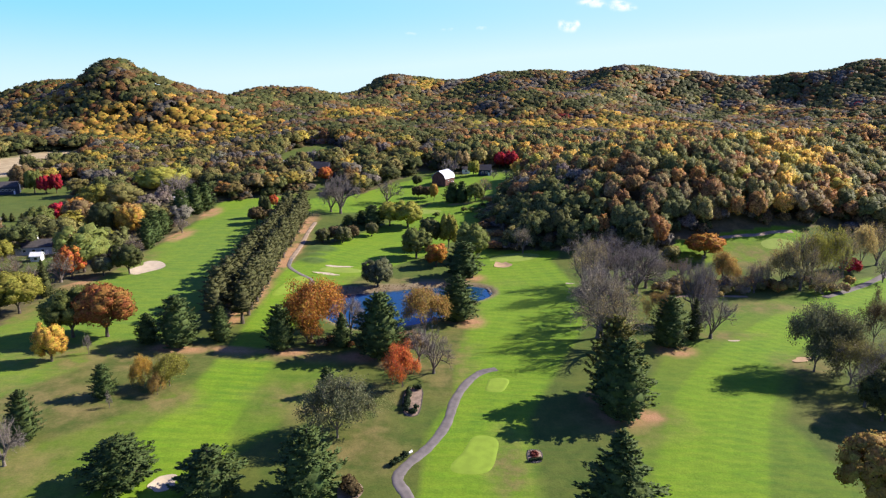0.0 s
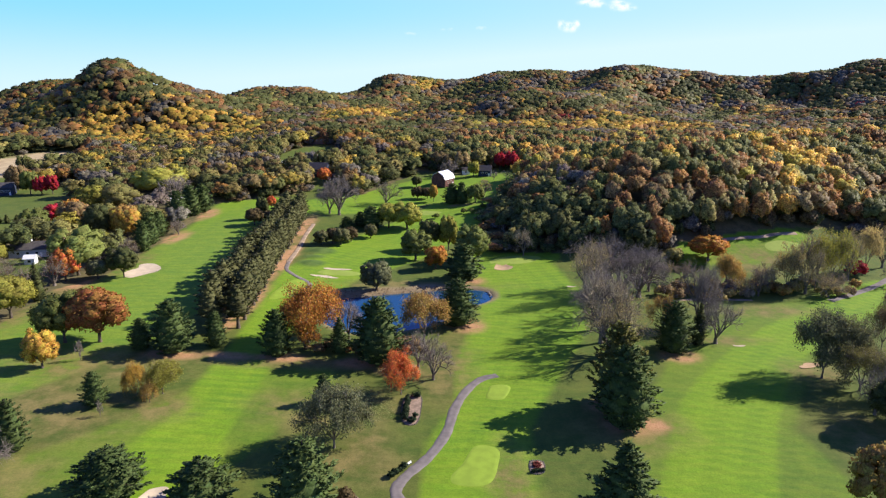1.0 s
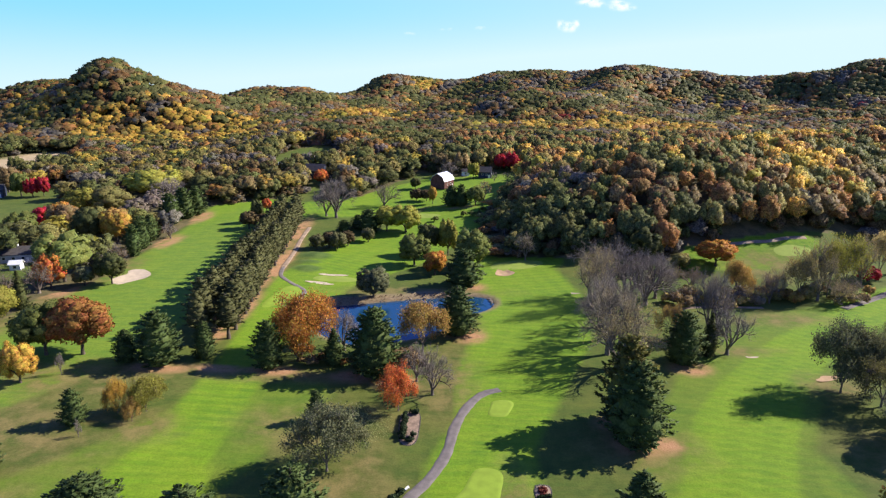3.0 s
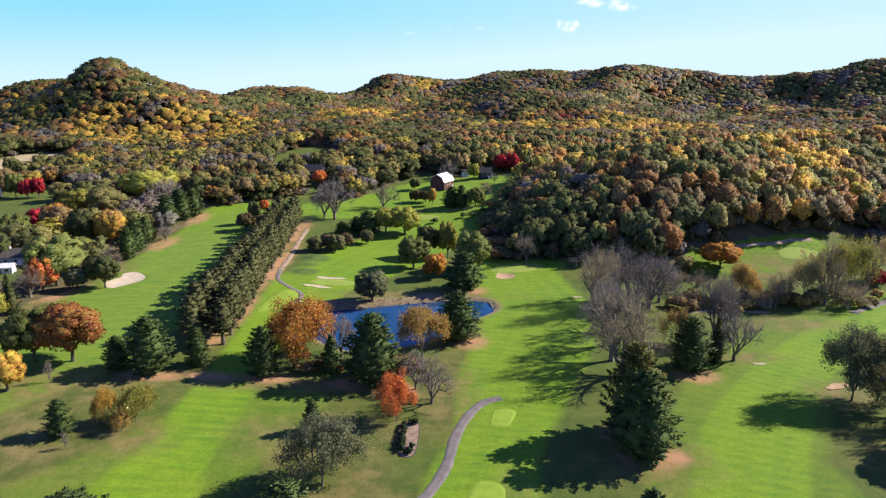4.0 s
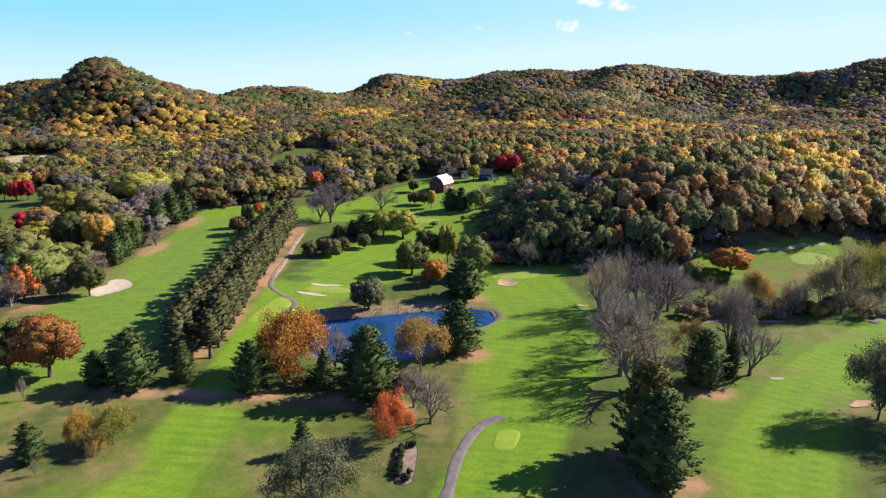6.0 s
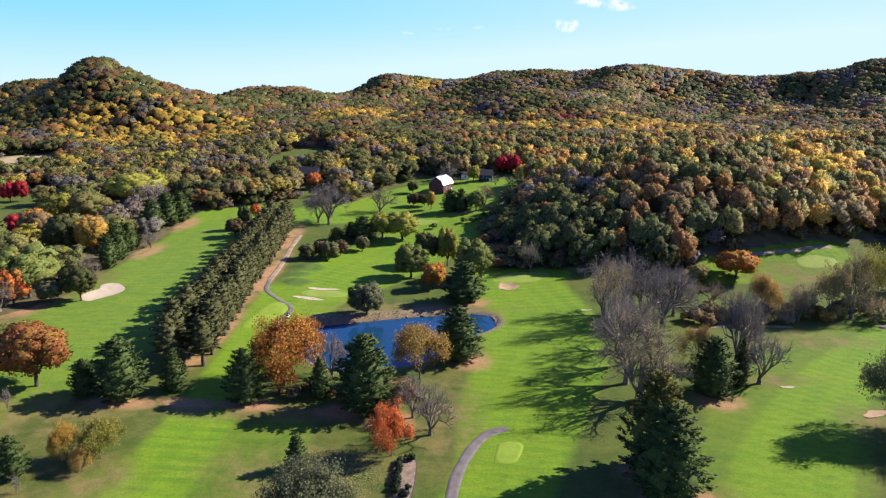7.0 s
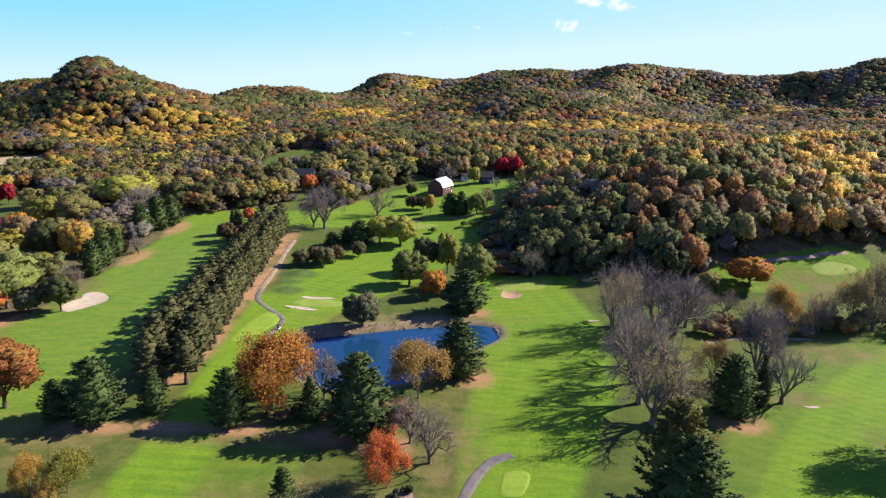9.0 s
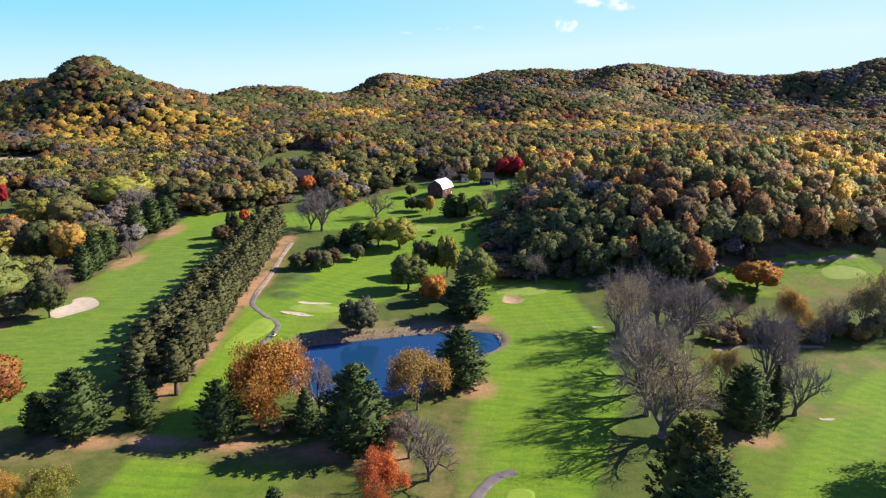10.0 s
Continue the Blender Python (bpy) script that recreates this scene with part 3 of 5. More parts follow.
def lobe_shell():
    """Twelve four-sided faces round a ball, and the way each one faces."""
    quads, ways = [], []
    k = 1 / math.sqrt(3)
    for a, b, c in ((0, 1, 2), (1, 2, 0), (2, 0, 1)):
        for sa in (-1, 1):
            for sb in (-1, 1):
                q = np.zeros((4, 3))
                q[0, a] = sa
                q[1, a], q[1, b], q[1, c] = sa * k, sb * k, k
                q[2, b] = sb
                q[3, a], q[3, b], q[3, c] = sa * k, sb * k, -k
                way = q.sum(0)
                if np.dot(np.cross(q[1] - q[0], q[2] - q[0]), way) < 0:
                    q = q[::-1]
                quads.append(q)
                ways.append(unit(way))
    return np.array(quads), np.array(ways)


SHELL, SHELL_WAYS = lobe_shell()


def lobe(rng, c, r, way, solid=1.0, keep=-0.25):
    """One rounded bough of foliage at c, open on its inner side: faces and corner normals."""
    turn = np.linalg.qr(rng.normal(size=(3, 3)))[0]
    if np.linalg.det(turn) < 0:
        turn[:, 0] *= -1
    ways = SHELL_WAYS @ turn.T
    on = ways @ way > keep
    ball = (SHELL @ turn.T)[on]
    bumps = 1 + 0.16 * np.sin(5.1 * ball @ rng.normal(size=3) + rng.uniform(0, 6))
    return c + ball * bumps[..., None] * r * solid, unit(0.9 * ball + 0.45 * way)


def leafy_crown(rng, lobes, fuzz, leaf, low=-0.5, size=(0.26, 0.40), ragged=0.22, solid=0.9, jitter=0.7, heart=5):
    """A broad-leaved crown in a unit ball: rounded boughs heaped on one another, fringed with leaves. Quads, normals, tints."""
    quads, soft, tint = [], [], []
    p1, p2, p3 = rng.uniform(0, 6.283, 3)
    for k in range(lobes):
        z = low + (0.97 - low) * (k + 0.5 * rng.random()) / lobes
        a = 2.39996 * k + rng.uniform(-0.45, 0.45)
        way = unit(np.array([math.cos(a) * math.sqrt(max(0, 1 - z * z)), math.sin(a) * math.sqrt(max(0, 1 - z * z)), z]))
        r = rng.uniform(*size)
        swell = 1 + 0.10 * math.sin(2 * a + p1) + 0.08 * math.sin(3 * a + p2) + 0.07 * math.sin(5 * z + p3)
        c = way * (1.02 - 0.85 * r) * swell * rng.uniform(1 - ragged, 1.0)
        q, n = lobe(rng, c, r, way, solid)
        shade = rng.uniform(0.86, 1.14)
        quads.append(q)
        soft.append(n)
        tint.append(np.full(len(q), shade))
        if fuzz:
            d = unit(rng.normal(size=(fuzz, 3)) + 0.75 * way)
            p = c + d * r * rng.uniform(0.88, 1.10, (fuzz, 1))
            quads.append(leaf_quads(rng, p, d, leaf, jitter))
            n = unit(0.8 * d + 0.5 * way + 0.25 * rng.normal(size=d.shape))
            soft.append(np.repeat(n[:, None], 4, 1))
            tint.append(shade * rng.uniform(0.8, 1.2, fuzz))
    for k in range(heart):      # boughs round the stem that close the crown
        way = unit(rng.normal(size=3))
        q, n = lobe(rng, way * 0.22, 0.5, way, 1.0, -1.1)
        quads.append(q)
        soft.append(n)
        tint.append(np.full(len(q), 0.9))
    return np.concatenate(quads), np.concatenate(soft), np.concatenate(tint)


def tube(verts, faces, p0, p1, r0, r1, sides):
    p0, p1 = Vector(p0), Vector(p1)
    d = (p1 - p0).normalized()
    u = d.orthogonal().normalized()
    v = d.cross(u)
    k = len(verts)
    for p, r in ((p0, r0), (p1, r1)):
        for i in range(sides):
            a = 2 * math.pi * i / sides
            verts.append(p + (u * math.cos(a) + v * math.sin(a)) * r)
    for i in range(sides):
        j = (i + 1) % sides
        faces.append((k + i, k + j, k + sides + j, k + sides + i))


def tapered_trunk(rnd, top, r0, r1, pieces=5, sides=7, lean=0.03):
    verts, faces = [], []
    p, r = Vector((0, 0, -0.25)), r0 * 1.35
    for i in range(pieces):
        z = top * (i + 1) / pieces
        q = Vector((rnd.uniform(-lean, lean) * z, rnd.uniform(-lean, lean) * z, z))
        s = r0 + (r1 - r0) * (i + 1) / pieces
        tube(verts, faces, p, q, r, s, sides)
        p, r = q, s
    return verts, faces


def branch_tree(rnd, h, w, levels, split, limb_r=0.16, spread=0.75, low_fork=0.2):
    """Trunk and branches of a leafless tree: tapered limbs that fork again and again."""
    tv, tf, bv, bf, tips = [], [], [], [], []

    def grow(p, d, length, r, level):
        bend = Vector((rnd.uniform(-1, 1), rnd.uniform(-1, 1), rnd.uniform(-0.2, 0.6))) * 0.16
        mid = p + (d + bend).normalized() * length * 0.5
        end = mid + (d - bend * 0.4 + Vector((0, 0, 0.05))).normalized() * length * 0.5
        sides = 5 if level <= 1 else 3
        if level >= levels:
            tube(bv, bf, p, end, r, r * 0.5, sides)
            tips.append((p, end))
            return
        tube(bv, bf, p, mid, r, r * 0.8, sides)
        tube(bv, bf, mid, end, r * 0.8, r * 0.55, sides)
        for k in range(split[min(level, len(split) - 1)]):
            side = d.orthogonal().normalized()
            side.rotate(Matrix.Rotation(rnd.uniform(0, 6.283), 3, d))
            nd = (d + side * spread * rnd.uniform(0.6, 1.25) + Vector((0, 0, 0.02))).normalized()
            start = mid.lerp(end, rnd.uniform(0.1, 1.0))
            grow(start, nd, length * rnd.uniform(0.56, 0.8), max(r * 0.54, 0.035), level + 1)

    fork = h * low_fork
    tv, tf = tapered_trunk(rnd, fork, limb_r * 1.7, limb_r * 1.35, 3, 7, 0.04)
    top = Vector(tv[-1]) * 0.0 + Vector((0, 0, fork * 0.96))
    n = 6
    for k in range(n):
        a = 6.283 * k / n + rnd.uniform(-0.4, 0.4)
        out = rnd.uniform(0.25, 0.95) * w / h * 0.95
        grow(top, Vector((math.cos(a) * out, math.sin(a) * out, 1.0)).normalized(), h * rnd.uniform(0.28, 0.42), limb_r * 0.9, 1)
    return tv, tf, bv, bf, tips


def twig_fans(rng, tips, many, length, wide):
    """Fine twigs: thin tapering blades that fan out from the last branches."""
    p, q = np.array([tuple(a) for a, _ in tips]), np.array([tuple(b) for _, b in tips])
    d = unit(q - p)
    p, q, d = np.repeat(p, many, 0), np.repeat(q, many, 0), np.repeat(d, many, 0)
    n = len(p)
    start = p + (q - p) * rng.uniform(0.15, 1.0, (n, 1))
    way = unit(d + 0.85 * rng.normal(size=(n, 3)) + np.array([0, 0, 0.1]))
    end = start + way * length * rng.uniform(0.5, 1.2, (n, 1))
    side = unit(np.cross(way, rng.normal(size=(n, 3)))) * wide
    quads = np.stack([start - side, start + side, end + side * 0.35, end - side * 0.35], 1)
    return quads.reshape(-1, 3), [(4 * i, 4 * i + 1, 4 * i + 2, 4 * i + 3) for i in range(n)], end


def pine_parts(rng, rnd, h, r, boughs, tufts, narrow, bare, spray, wide=0.25, rise=0.3, body=0.66):
    """A conifer: a straight trunk, boughs all the way up it, and sprays of needles along each bough over a dense heart."""
    tv, tf = tapered_trunk(rnd, h * 0.97, 0.022 * h, 0.004 * h, 5, 6, 0.008)
    bv, bf, quads, soft = [], [], [], []

    def reach(s):
        return ((1 - s) ** narrow) * (0.58 + 0.42 * min(1, s / wide)) + 0.025

    cen, nor, way, up = [], [], [], []
    turn = rnd.uniform(0, 6.28)
    for i in range(boughs):
        s = ((i + rnd.random()) / boughs) ** 1.12
        a = turn + 2.39996 * i + rnd.uniform(-0.4, 0.4)
        z = h * (bare + (0.955 - bare) * s)
        length = r * reach(s) * rnd.choice((1.0, 1.0, 0.88, 0.76, 1.1)) * rnd.uniform(0.9, 1.06)
        d = np.array([math.cos(a), math.sin(a), rnd.uniform(-0.10, 0.12) + rise * s])
        p0 = np.array([0, 0, z])
        if i % 3 == 0 and length > 0.15 * r:
            tube(bv, bf, p0, p0 + d * length * 0.85, 0.006 * h * (1 - s) ** 0.5 + 0.02, 0.015, 3)
        m = max(3, round(tufts * (0.25 + 0.75 * length / r)))
        for j in range(m):
            u = 0.38 + 0.62 * (j + rnd.random()) / m
            side = np.array([-math.sin(a), math.cos(a), 0]) * rnd.uniform(-1, 1) * 0.30 * length * (1.2 - u)
            q = p0 + d * length * u + side + np.array([0, 0, 0.20 * length * (u * u - 0.6) + rnd.uniform(-0.10, 0.12)])
            for f in range(4):
                cen.append(q + rng.normal(size=3) * 0.10)
                nor.append((0.6 * math.cos(a) + rnd.uniform(-0.6, 0.6), 0.6 * math.sin(a) + rnd.uniform(-0.6, 0.6), 0.9))
                way.append((d[0] + rnd.uniform(-0.8, 0.8), d[1] + rnd.uniform(-0.8, 0.8), 0.6 * d[2] + rnd.uniform(-0.15, 0.5)))
                up.append(u)
    cen, nor, t = np.array(cen), np.array(nor), unit(np.array(way))
    b = unit(np.cross(nor, t))
    size = r * spray * rng.uniform(0.7, 1.3, (len(cen), 1))
    q = np.stack([cen - t * size * 0.4, cen + b * size * 0.34 + t * size * 0.2, cen + t * size, cen - b * size * 0.34 + t * size * 0.2], 1)
    out = unit(cen * np.array([1, 1, 0.0]) + 1e-6)
    n = unit(0.85 * out + np.array([0, 0, 0.45]) + 0.42 * rng.normal(size=cen.shape))
    flip = (np.cross(q[:, 1] - q[:, 0], q[:, 2] - q[:, 0]) * n).sum(1) < 0
    q[flip] = q[flip][:, ::-1]
    quads.append(q)
    soft.append(np.repeat(n[:, None], 4, 1))
    tiers = 9
    for i in range(tiers):      # the needle-dark heart
        s = (i + 0.3) / tiers
        for k in range(5 if s < 0.7 else 3):
            a = 1.3 * i + 6.283 * k / (5 if s < 0.7 else 3) + rnd.uniform(-0.3, 0.3)
            w = np.array([math.cos(a), math.sin(a), 0.25])
            rr = r * reach(s) * body
            p, n = lobe(rng, np.array([0, 0, h * (bare + (0.95 - bare) * s)]) + w * rr * 0.45 * np.array([1, 1, 0.2]), rr * 0.62, unit(w), 1.0, -0.3)
            quads.append(p)
            soft.append(n)
    return tv, tf, bv, bf, np.concatenate(quads), np.concatenate(soft)


def joined(name, tv, tf, bv, bf, material):
    k = len(tv)
    return mesh_of(name, tv + bv, tf + [tuple(i + k for i in f) for f in bf], material, True)


# one set of shared meshes for each kind of tree; sizes: height and width of the pattern
PATTERNS = {}


def pattern(kind, near):
    key = (kind, near)
    if key in PATTERNS:
        return PATTERNS[key]
    out = []
    for v in range(3):
        seed = 50 + 7 * v + sum(map(ord, kind))
        rng, rnd = np.random.default_rng(seed), random.Random(seed)
        mark = kind + "_pattern"
        if kind in ("pine", "spruce", "row"):
            size = {"pine": (12, 9), "spruce": (12, 8), "row": (13, 6)}[kind]
            args = {"pine": (96, 13, 0.52, 0.05), "spruce": (96, 12, 0.92, 0.05), "row": (50, 11, 0.40, 0.31)}[kind]
            if near and kind != "row":
                args = (args[0] + 20, args[1] + 9) + args[2:]
            grain = 0.070 if near and kind != "row" else (0.12 if kind == "row" else 0.105)
            tv, tf, bv, bf, q, soft = pine_parts(rng, rnd, size[0], size[1] / 2, *args, grain, 0.12 if kind == "row" else 0.24, 0.12 if kind == "row" else 0.30)
            parts = [("trunk", joined(mark, tv, tf, bv, bf, bark_mat)), ("crown", quad_mesh(mark, q, leaf_mats["pine"], None, soft))]
        elif kind in ("oak", "maple"):
            h, w = (9, 8) if kind == "maple" else (10, 10)
            tv, tf, bv, bf, tips = branch_tree(rnd, h * 0.86, w * 0.8, 3 if near else 2, (6, 3, 3), 0.17)
            low = {"oak": -0.62, "maple": -0.78}[kind]
            if near:
                q, soft, tint = leafy_crown(rng, 52, 64, 0.075, low, (0.20, 0.33), 0.26, 0.86, 0.8, 5)
            else:
                q, soft, tint = leafy_crown(rng, 38, 30, 0.105, low, (0.22, 0.36), 0.22, 0.9, 0.8, 5)
            zc, zr = {"oak": (0.56 * h, 0.44 * h), "maple": (0.57 * h, 0.44 * h)}[kind]
            q = q * np.array([w / 2 * 1.02, w / 2 * 1.02, zr]) + np.array([0, 0, zc])
            parts = [("trunk", joined(mark, tv, tf, bv, bf, bark_mat)), ("crown", quad_mesh(mark, q, leaf_mats["green"], None, soft))]
        else:
            tv, tf, bv, bf, tips = branch_tree(rnd, 11.2, 13.5, 4, (5, 4, 3, 3), 0.31 if kind in ("bare", "sparse") else 0.14, 0.82, 0.10 if kind in ("bare", "sparse") else 0.13)
            wv, wf, ends = twig_fans(rng, tips, 13 if kind == "bare" else 7, 1.25, 0.014 if kind == "bare" else 0.018)
            parts = [("trunk", joined(mark, tv, tf, bv, bf, limb_mat)), ("twig_canopy", mesh_of(mark, wv, wf, twig_mat))]
            if kind != "bare":
                many = {"sparse": 2, "thin": 9 if near else 4, "open": 10}[kind]
                c = np.repeat(ends, many, 0) + rng.normal(size=(len(ends) * many, 3)) * (0.40 if kind == "open" else 0.25)
                mid = np.array([0, 0, 5.4])
                parts.append(("crown", quad_mesh(mark, leaf_quads(rng, c, unit(c - mid), {"thin": 0.20 if near else 0.34, "open": 0.32, "sparse": 0.15}[kind], 0.6), leaf_mats["olive"])))
        zs = np.concatenate([np.array([tuple(q.co) for q in p[1].vertices][:: max(1, len(p[1].vertices) // 4000)]) for p in parts])
        real_h = float(zs[:, 2].max()) if kind in ("pine", "spruce", "row") else float(np.percentile(zs[:, 2], 99.7))
        real_w = float(2 * np.percentile(np.hypot(zs[:, 0], zs[:, 1]), 99.5 if kind in ("pine", "spruce", "row") else 97))
        out.append((parts, real_h, real_w))
    PATTERNS[key] = out
    return out


NAMES = {"pine": "pine_tree", "row": "pine_tree", "spruce": "spruce_tree", "oak": "oak_tree", "maple": "maple_tree", "bare": "bare_tree", "sparse": "thinning_tree", "thin": "thinning_tree", "open": "broadleaf_tree"}
tree_rnd = random.Random(11)
PLANTED = []


def plant(kind, leaf, x, y, h, w, label, group=""):
    """A tree of that height and width, standing on the land."""
    parts, h0, w0 = tree_rnd.choice(pattern(kind, y < 150))
    root = new(NAMES[kind])
    PLANTED.append((x, y, w))
    root.location = (x, y, height(x, y) - 0.05)
    root.rotation_euler = (0, 0, tree_rnd.uniform(0, 6.283))
    root.scale = (w / w0, w / w0, h / h0)
    for name, data in parts:
        ob = new(name, data)
        ob.parent = root
        if name == "crown":
            ob.material_slots[0].link = "OBJECT"
            ob.material_slots[0].material = leaf_mats[leaf]
        elif name == "twig_canopy" and leaf == "goldtwig" and kind in ("bare", "sparse"):
            ob.material_slots[0].link = "OBJECT"
            ob.material_slots[0].material = goldtwig_mat
    return tagged(root, label, "tree", group)


# ---- woods ----
PALETTE = np.array([LEAF[k] for k in ("dkgreen", "green", "olive", "yellowgreen", "gold", "orange", "rust", "brown", "grey", "crimson")])
PALETTE[0] = (0.098, 0.108, 0.034)
PALETTE[1] = (0.155, 0.158, 0.046)
PALETTE[2] = (0.225, 0.185, 0.056)
PALETTE[3] = (0.400, 0.310, 0.052)
PALETTE[4] = (0.560, 0.345, 0.062)
PALETTE[5] = (0.360, 0.175, 0.048)
PALETTE[6] = (0.215, 0.108, 0.040)
PALETTE[7] = (0.195, 0.132, 0.058)
PALETTE[8] = (0.175, 0.150, 0.118)
HILL_MIX = np.array([0.33, 0.10, 0.06, 0.00, 0.02, 0.05, 0.14, 0.13, 0.17, 0.0])
SLOPE_MIX = np.array([0.21, 0.15, 0.18, 0.04, 0.04, 0.11, 0.17, 0.09, 0.01, 0.0])
VALLEY_MIX = np.array([0.23, 0.20, 0.21, 0.04, 0.02, 0.02, 0.05, 0.11, 0.12, 0.0])
GOLD_MIX = np.array([0.02, 0.03, 0.06, 0.16, 0.62, 0.11, 0.0, 0.0, 0.0, 0.0])
EMBER_MIX = np.array([0.03, 0.05, 0.08, 0.04, 0.18, 0.52, 0.08, 0.0, 0.0, 0.02])
GREY_MIX = np.array([0.12, 0.14, 0.22, 0.07, 0.03, 0.01, 0.03, 0.16, 0.22, 0.0])
RUST_MIX = np.array([0.18, 0.20, 0.18, 0.02, 0.03, 0.05, 0.17, 0.14, 0.03, 0.0])
# shade put into the leaf colour: dark kinds for unlit edges and slopes
SHADE_MIX = np.array([0.48, 0.10, 0.12, 0.0, 0.0, 0.02, 0.14, 0.11, 0.03, 0.0])
SHADE_SPOTS = [(32, 222, 20, 42), (48, 196, 26, 16), (70, 214, 16, 10), (-64, 480, 54, 60), (-162, 681, 50, 55), (-280, 570, 60, 26), (62, 426, 28, 30), (-20, 690, 90, 70)]
GOLD_SPOTS = [
    (-341, 553, 22, 30), (-256, 500, 36, 12), (-268, 480, 14, 14), (-218, 465, 28, 24), (-204, 507, 28, 16), (-155, 455, 40, 42), (-160, 500, 22, 22),
    (-334, 478, 9, 26), (-223, 441, 10, 12), (-80, 585, 40, 40), (-55, 412, 20, 16), (-28, 828, 16, 22), (-44, 753, 10, 16), (65, 510, 28, 26),
    (154, 512, 54, 46), (73, 331, 8, 20), (236, 400, 32, 46), (142, 263, 11, 16), (123, 234, 4, 9), (262, 385, 18, 40), (161, 272, 6, 10), (71, 266, 4, 8)]
ORANGE_SPOTS = [(408, 640, 30, 40), (341, 701, 22, 40), (263, 788, 15, 17), (118, 243, 4, 8), (81, 406, 5, 12), (353, 586, 13, 40), (100, 566, 10, 14)]
GREY_SPOTS = [(-149, 345, 56, 36), (7, 500, 26, 50), (306, 760, 40, 36), (-336, 522, 34, 50), (171, 664, 28, 50), (-58, 286, 37, 19), (420, 700, 110, 30)]


def woods(name, xs, ys, gap, bank, size, label, seed, common, even, bright):
    """One sheet of woodland crowns on the land, between xs and ys, a tree every gap metres."""
    rng = np.random.default_rng(seed)
    px, py = np.meshgrid(np.arange(xs[0], xs[1], gap), np.arange(ys[0], ys[1], gap * 0.9))
    px[1::2] += 0.5 * gap
    px = (px + rng.uniform(-0.55, 0.55, px.shape) * gap).reshape(-1)
    py = (py + rng.uniform(-0.60, 0.60, py.shape) * gap).reshape(-1)
    keep = openness(px, py) < 0.5
    # trees only within the wedge the camera looks into
    keep &= np.abs(px) < 0.75 * (py + 30) + 25
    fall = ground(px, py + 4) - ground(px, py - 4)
    keep &= ~((py > 280) & (fall < np.where(py > 560, -1.3, -0.3)))      # none on slopes that face away, hidden from the camera
    for tx, ty, tw in PLANTED:      # room round the single trees, more on the camera's side so they show
        keep &= ((px - tx) ** 2 + (py - ty + 3) ** 2) > (0.5 * tw + 4.5) ** 2
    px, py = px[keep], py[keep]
    n = len(px)
    pz = ground(px, py)
    # which trees stand where
    gold = 0.95 * np.clip(spots(px, py, GOLD_SPOTS, 0.6), 0, 1)
    grey = np.clip(spots(px, py, GREY_SPOTS, 0.6), 0, 1) * (1 - gold)
    rust = smooth(0.1, 0.6, wobble(px, py, 17, 3.0)) * (1 - gold) * (1 - grey) * (0.15 if common is VALLEY_MIX else 0.55)
    ember = 0.8 * np.clip(spots(px, py, ORANGE_SPOTS, 0.6), 0, 1) * (1 - gold)
    grey, rust = grey * (1 - ember), rust * (1 - ember)
    weight = common * (1 - gold - grey - rust - ember)[:, None] + EMBER_MIX * ember[:, None] + GOLD_MIX * gold[:, None] + GREY_MIX * grey[:, None] + RUST_MIX * rust[:, None]
    # darker leaf mix where the wood's edge and hill faces lie in shade
    dark = np.clip(spots(px, py, SHADE_SPOTS, 0.5), 0, 1)[:, None]
    weight = np.cumsum(weight * (1 - dark) + SHADE_MIX * dark, 1)
    stand = 0.6 if size < 10 else 0.35
    chance = (1 - stand) * rng.random(n) + stand * wobble(px, py, 15, 1.4)      # like stands beside like
    chance = (np.argsort(np.argsort(chance)) + 0.5) / n
    pick = (chance[:, None] * weight[:, -1:] > weight).sum(1).clip(0, len(PALETTE) - 1)
    local = (np.diff(weight, axis=1, prepend=0) / weight[:, -1:]) @ PALETTE      # the stand's own mean tone
    col = bright * ((1 - even) * PALETTE[pick] + even * local) * rng.uniform(0.84, 1.16, (n, 1)) * rng.uniform(0.95, 1.05, (n, 3))
    kind = rng.integers(0, len(bank), n)
    r = gap * rng.uniform(0.54, 0.92, n) * (1.25 if size < 10 else 1.0)
    h = size * (rng.uniform(0.90, 1.07, n) if size < 10 else rng.uniform(0.80, 1.14, n))
    # low growth along the wood's western edge, tapered further to keep the lawn sunlit
    h = h * np.where((py < 300) & (px > 8), 1 - 0.40 * openness(px - 6, py) - 0.22 * openness(px - 13, py) - 0.10 * openness(px - 20, py), 1)
    # at the wood's edge the leaves reach the ground
    rim = np.maximum.reduce([openness(px + dx, py + dy) for dx, dy in ((0, -8), (0, -15), (-8, 0), (8, 0))])
    half = np.where(rim > 0.5, 0.42, 0.42 if common is VALLEY_MIX else 0.33)
    half = np.where(py > 440, 0.48, half)      # on the far hills the crowns close down to the ground
    # undergrowth that closes the wood's edge, leaf colour darkened to stand in for shade
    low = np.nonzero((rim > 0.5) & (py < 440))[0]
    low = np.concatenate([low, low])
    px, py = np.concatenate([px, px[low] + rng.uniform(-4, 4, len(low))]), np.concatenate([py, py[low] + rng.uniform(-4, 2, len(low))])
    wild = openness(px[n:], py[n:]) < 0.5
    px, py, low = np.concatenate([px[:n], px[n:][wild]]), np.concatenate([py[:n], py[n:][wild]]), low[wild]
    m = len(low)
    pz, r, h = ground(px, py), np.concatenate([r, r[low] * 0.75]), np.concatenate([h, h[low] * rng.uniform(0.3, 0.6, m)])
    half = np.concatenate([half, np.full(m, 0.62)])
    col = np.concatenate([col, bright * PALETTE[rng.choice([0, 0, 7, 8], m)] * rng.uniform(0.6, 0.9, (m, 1))])
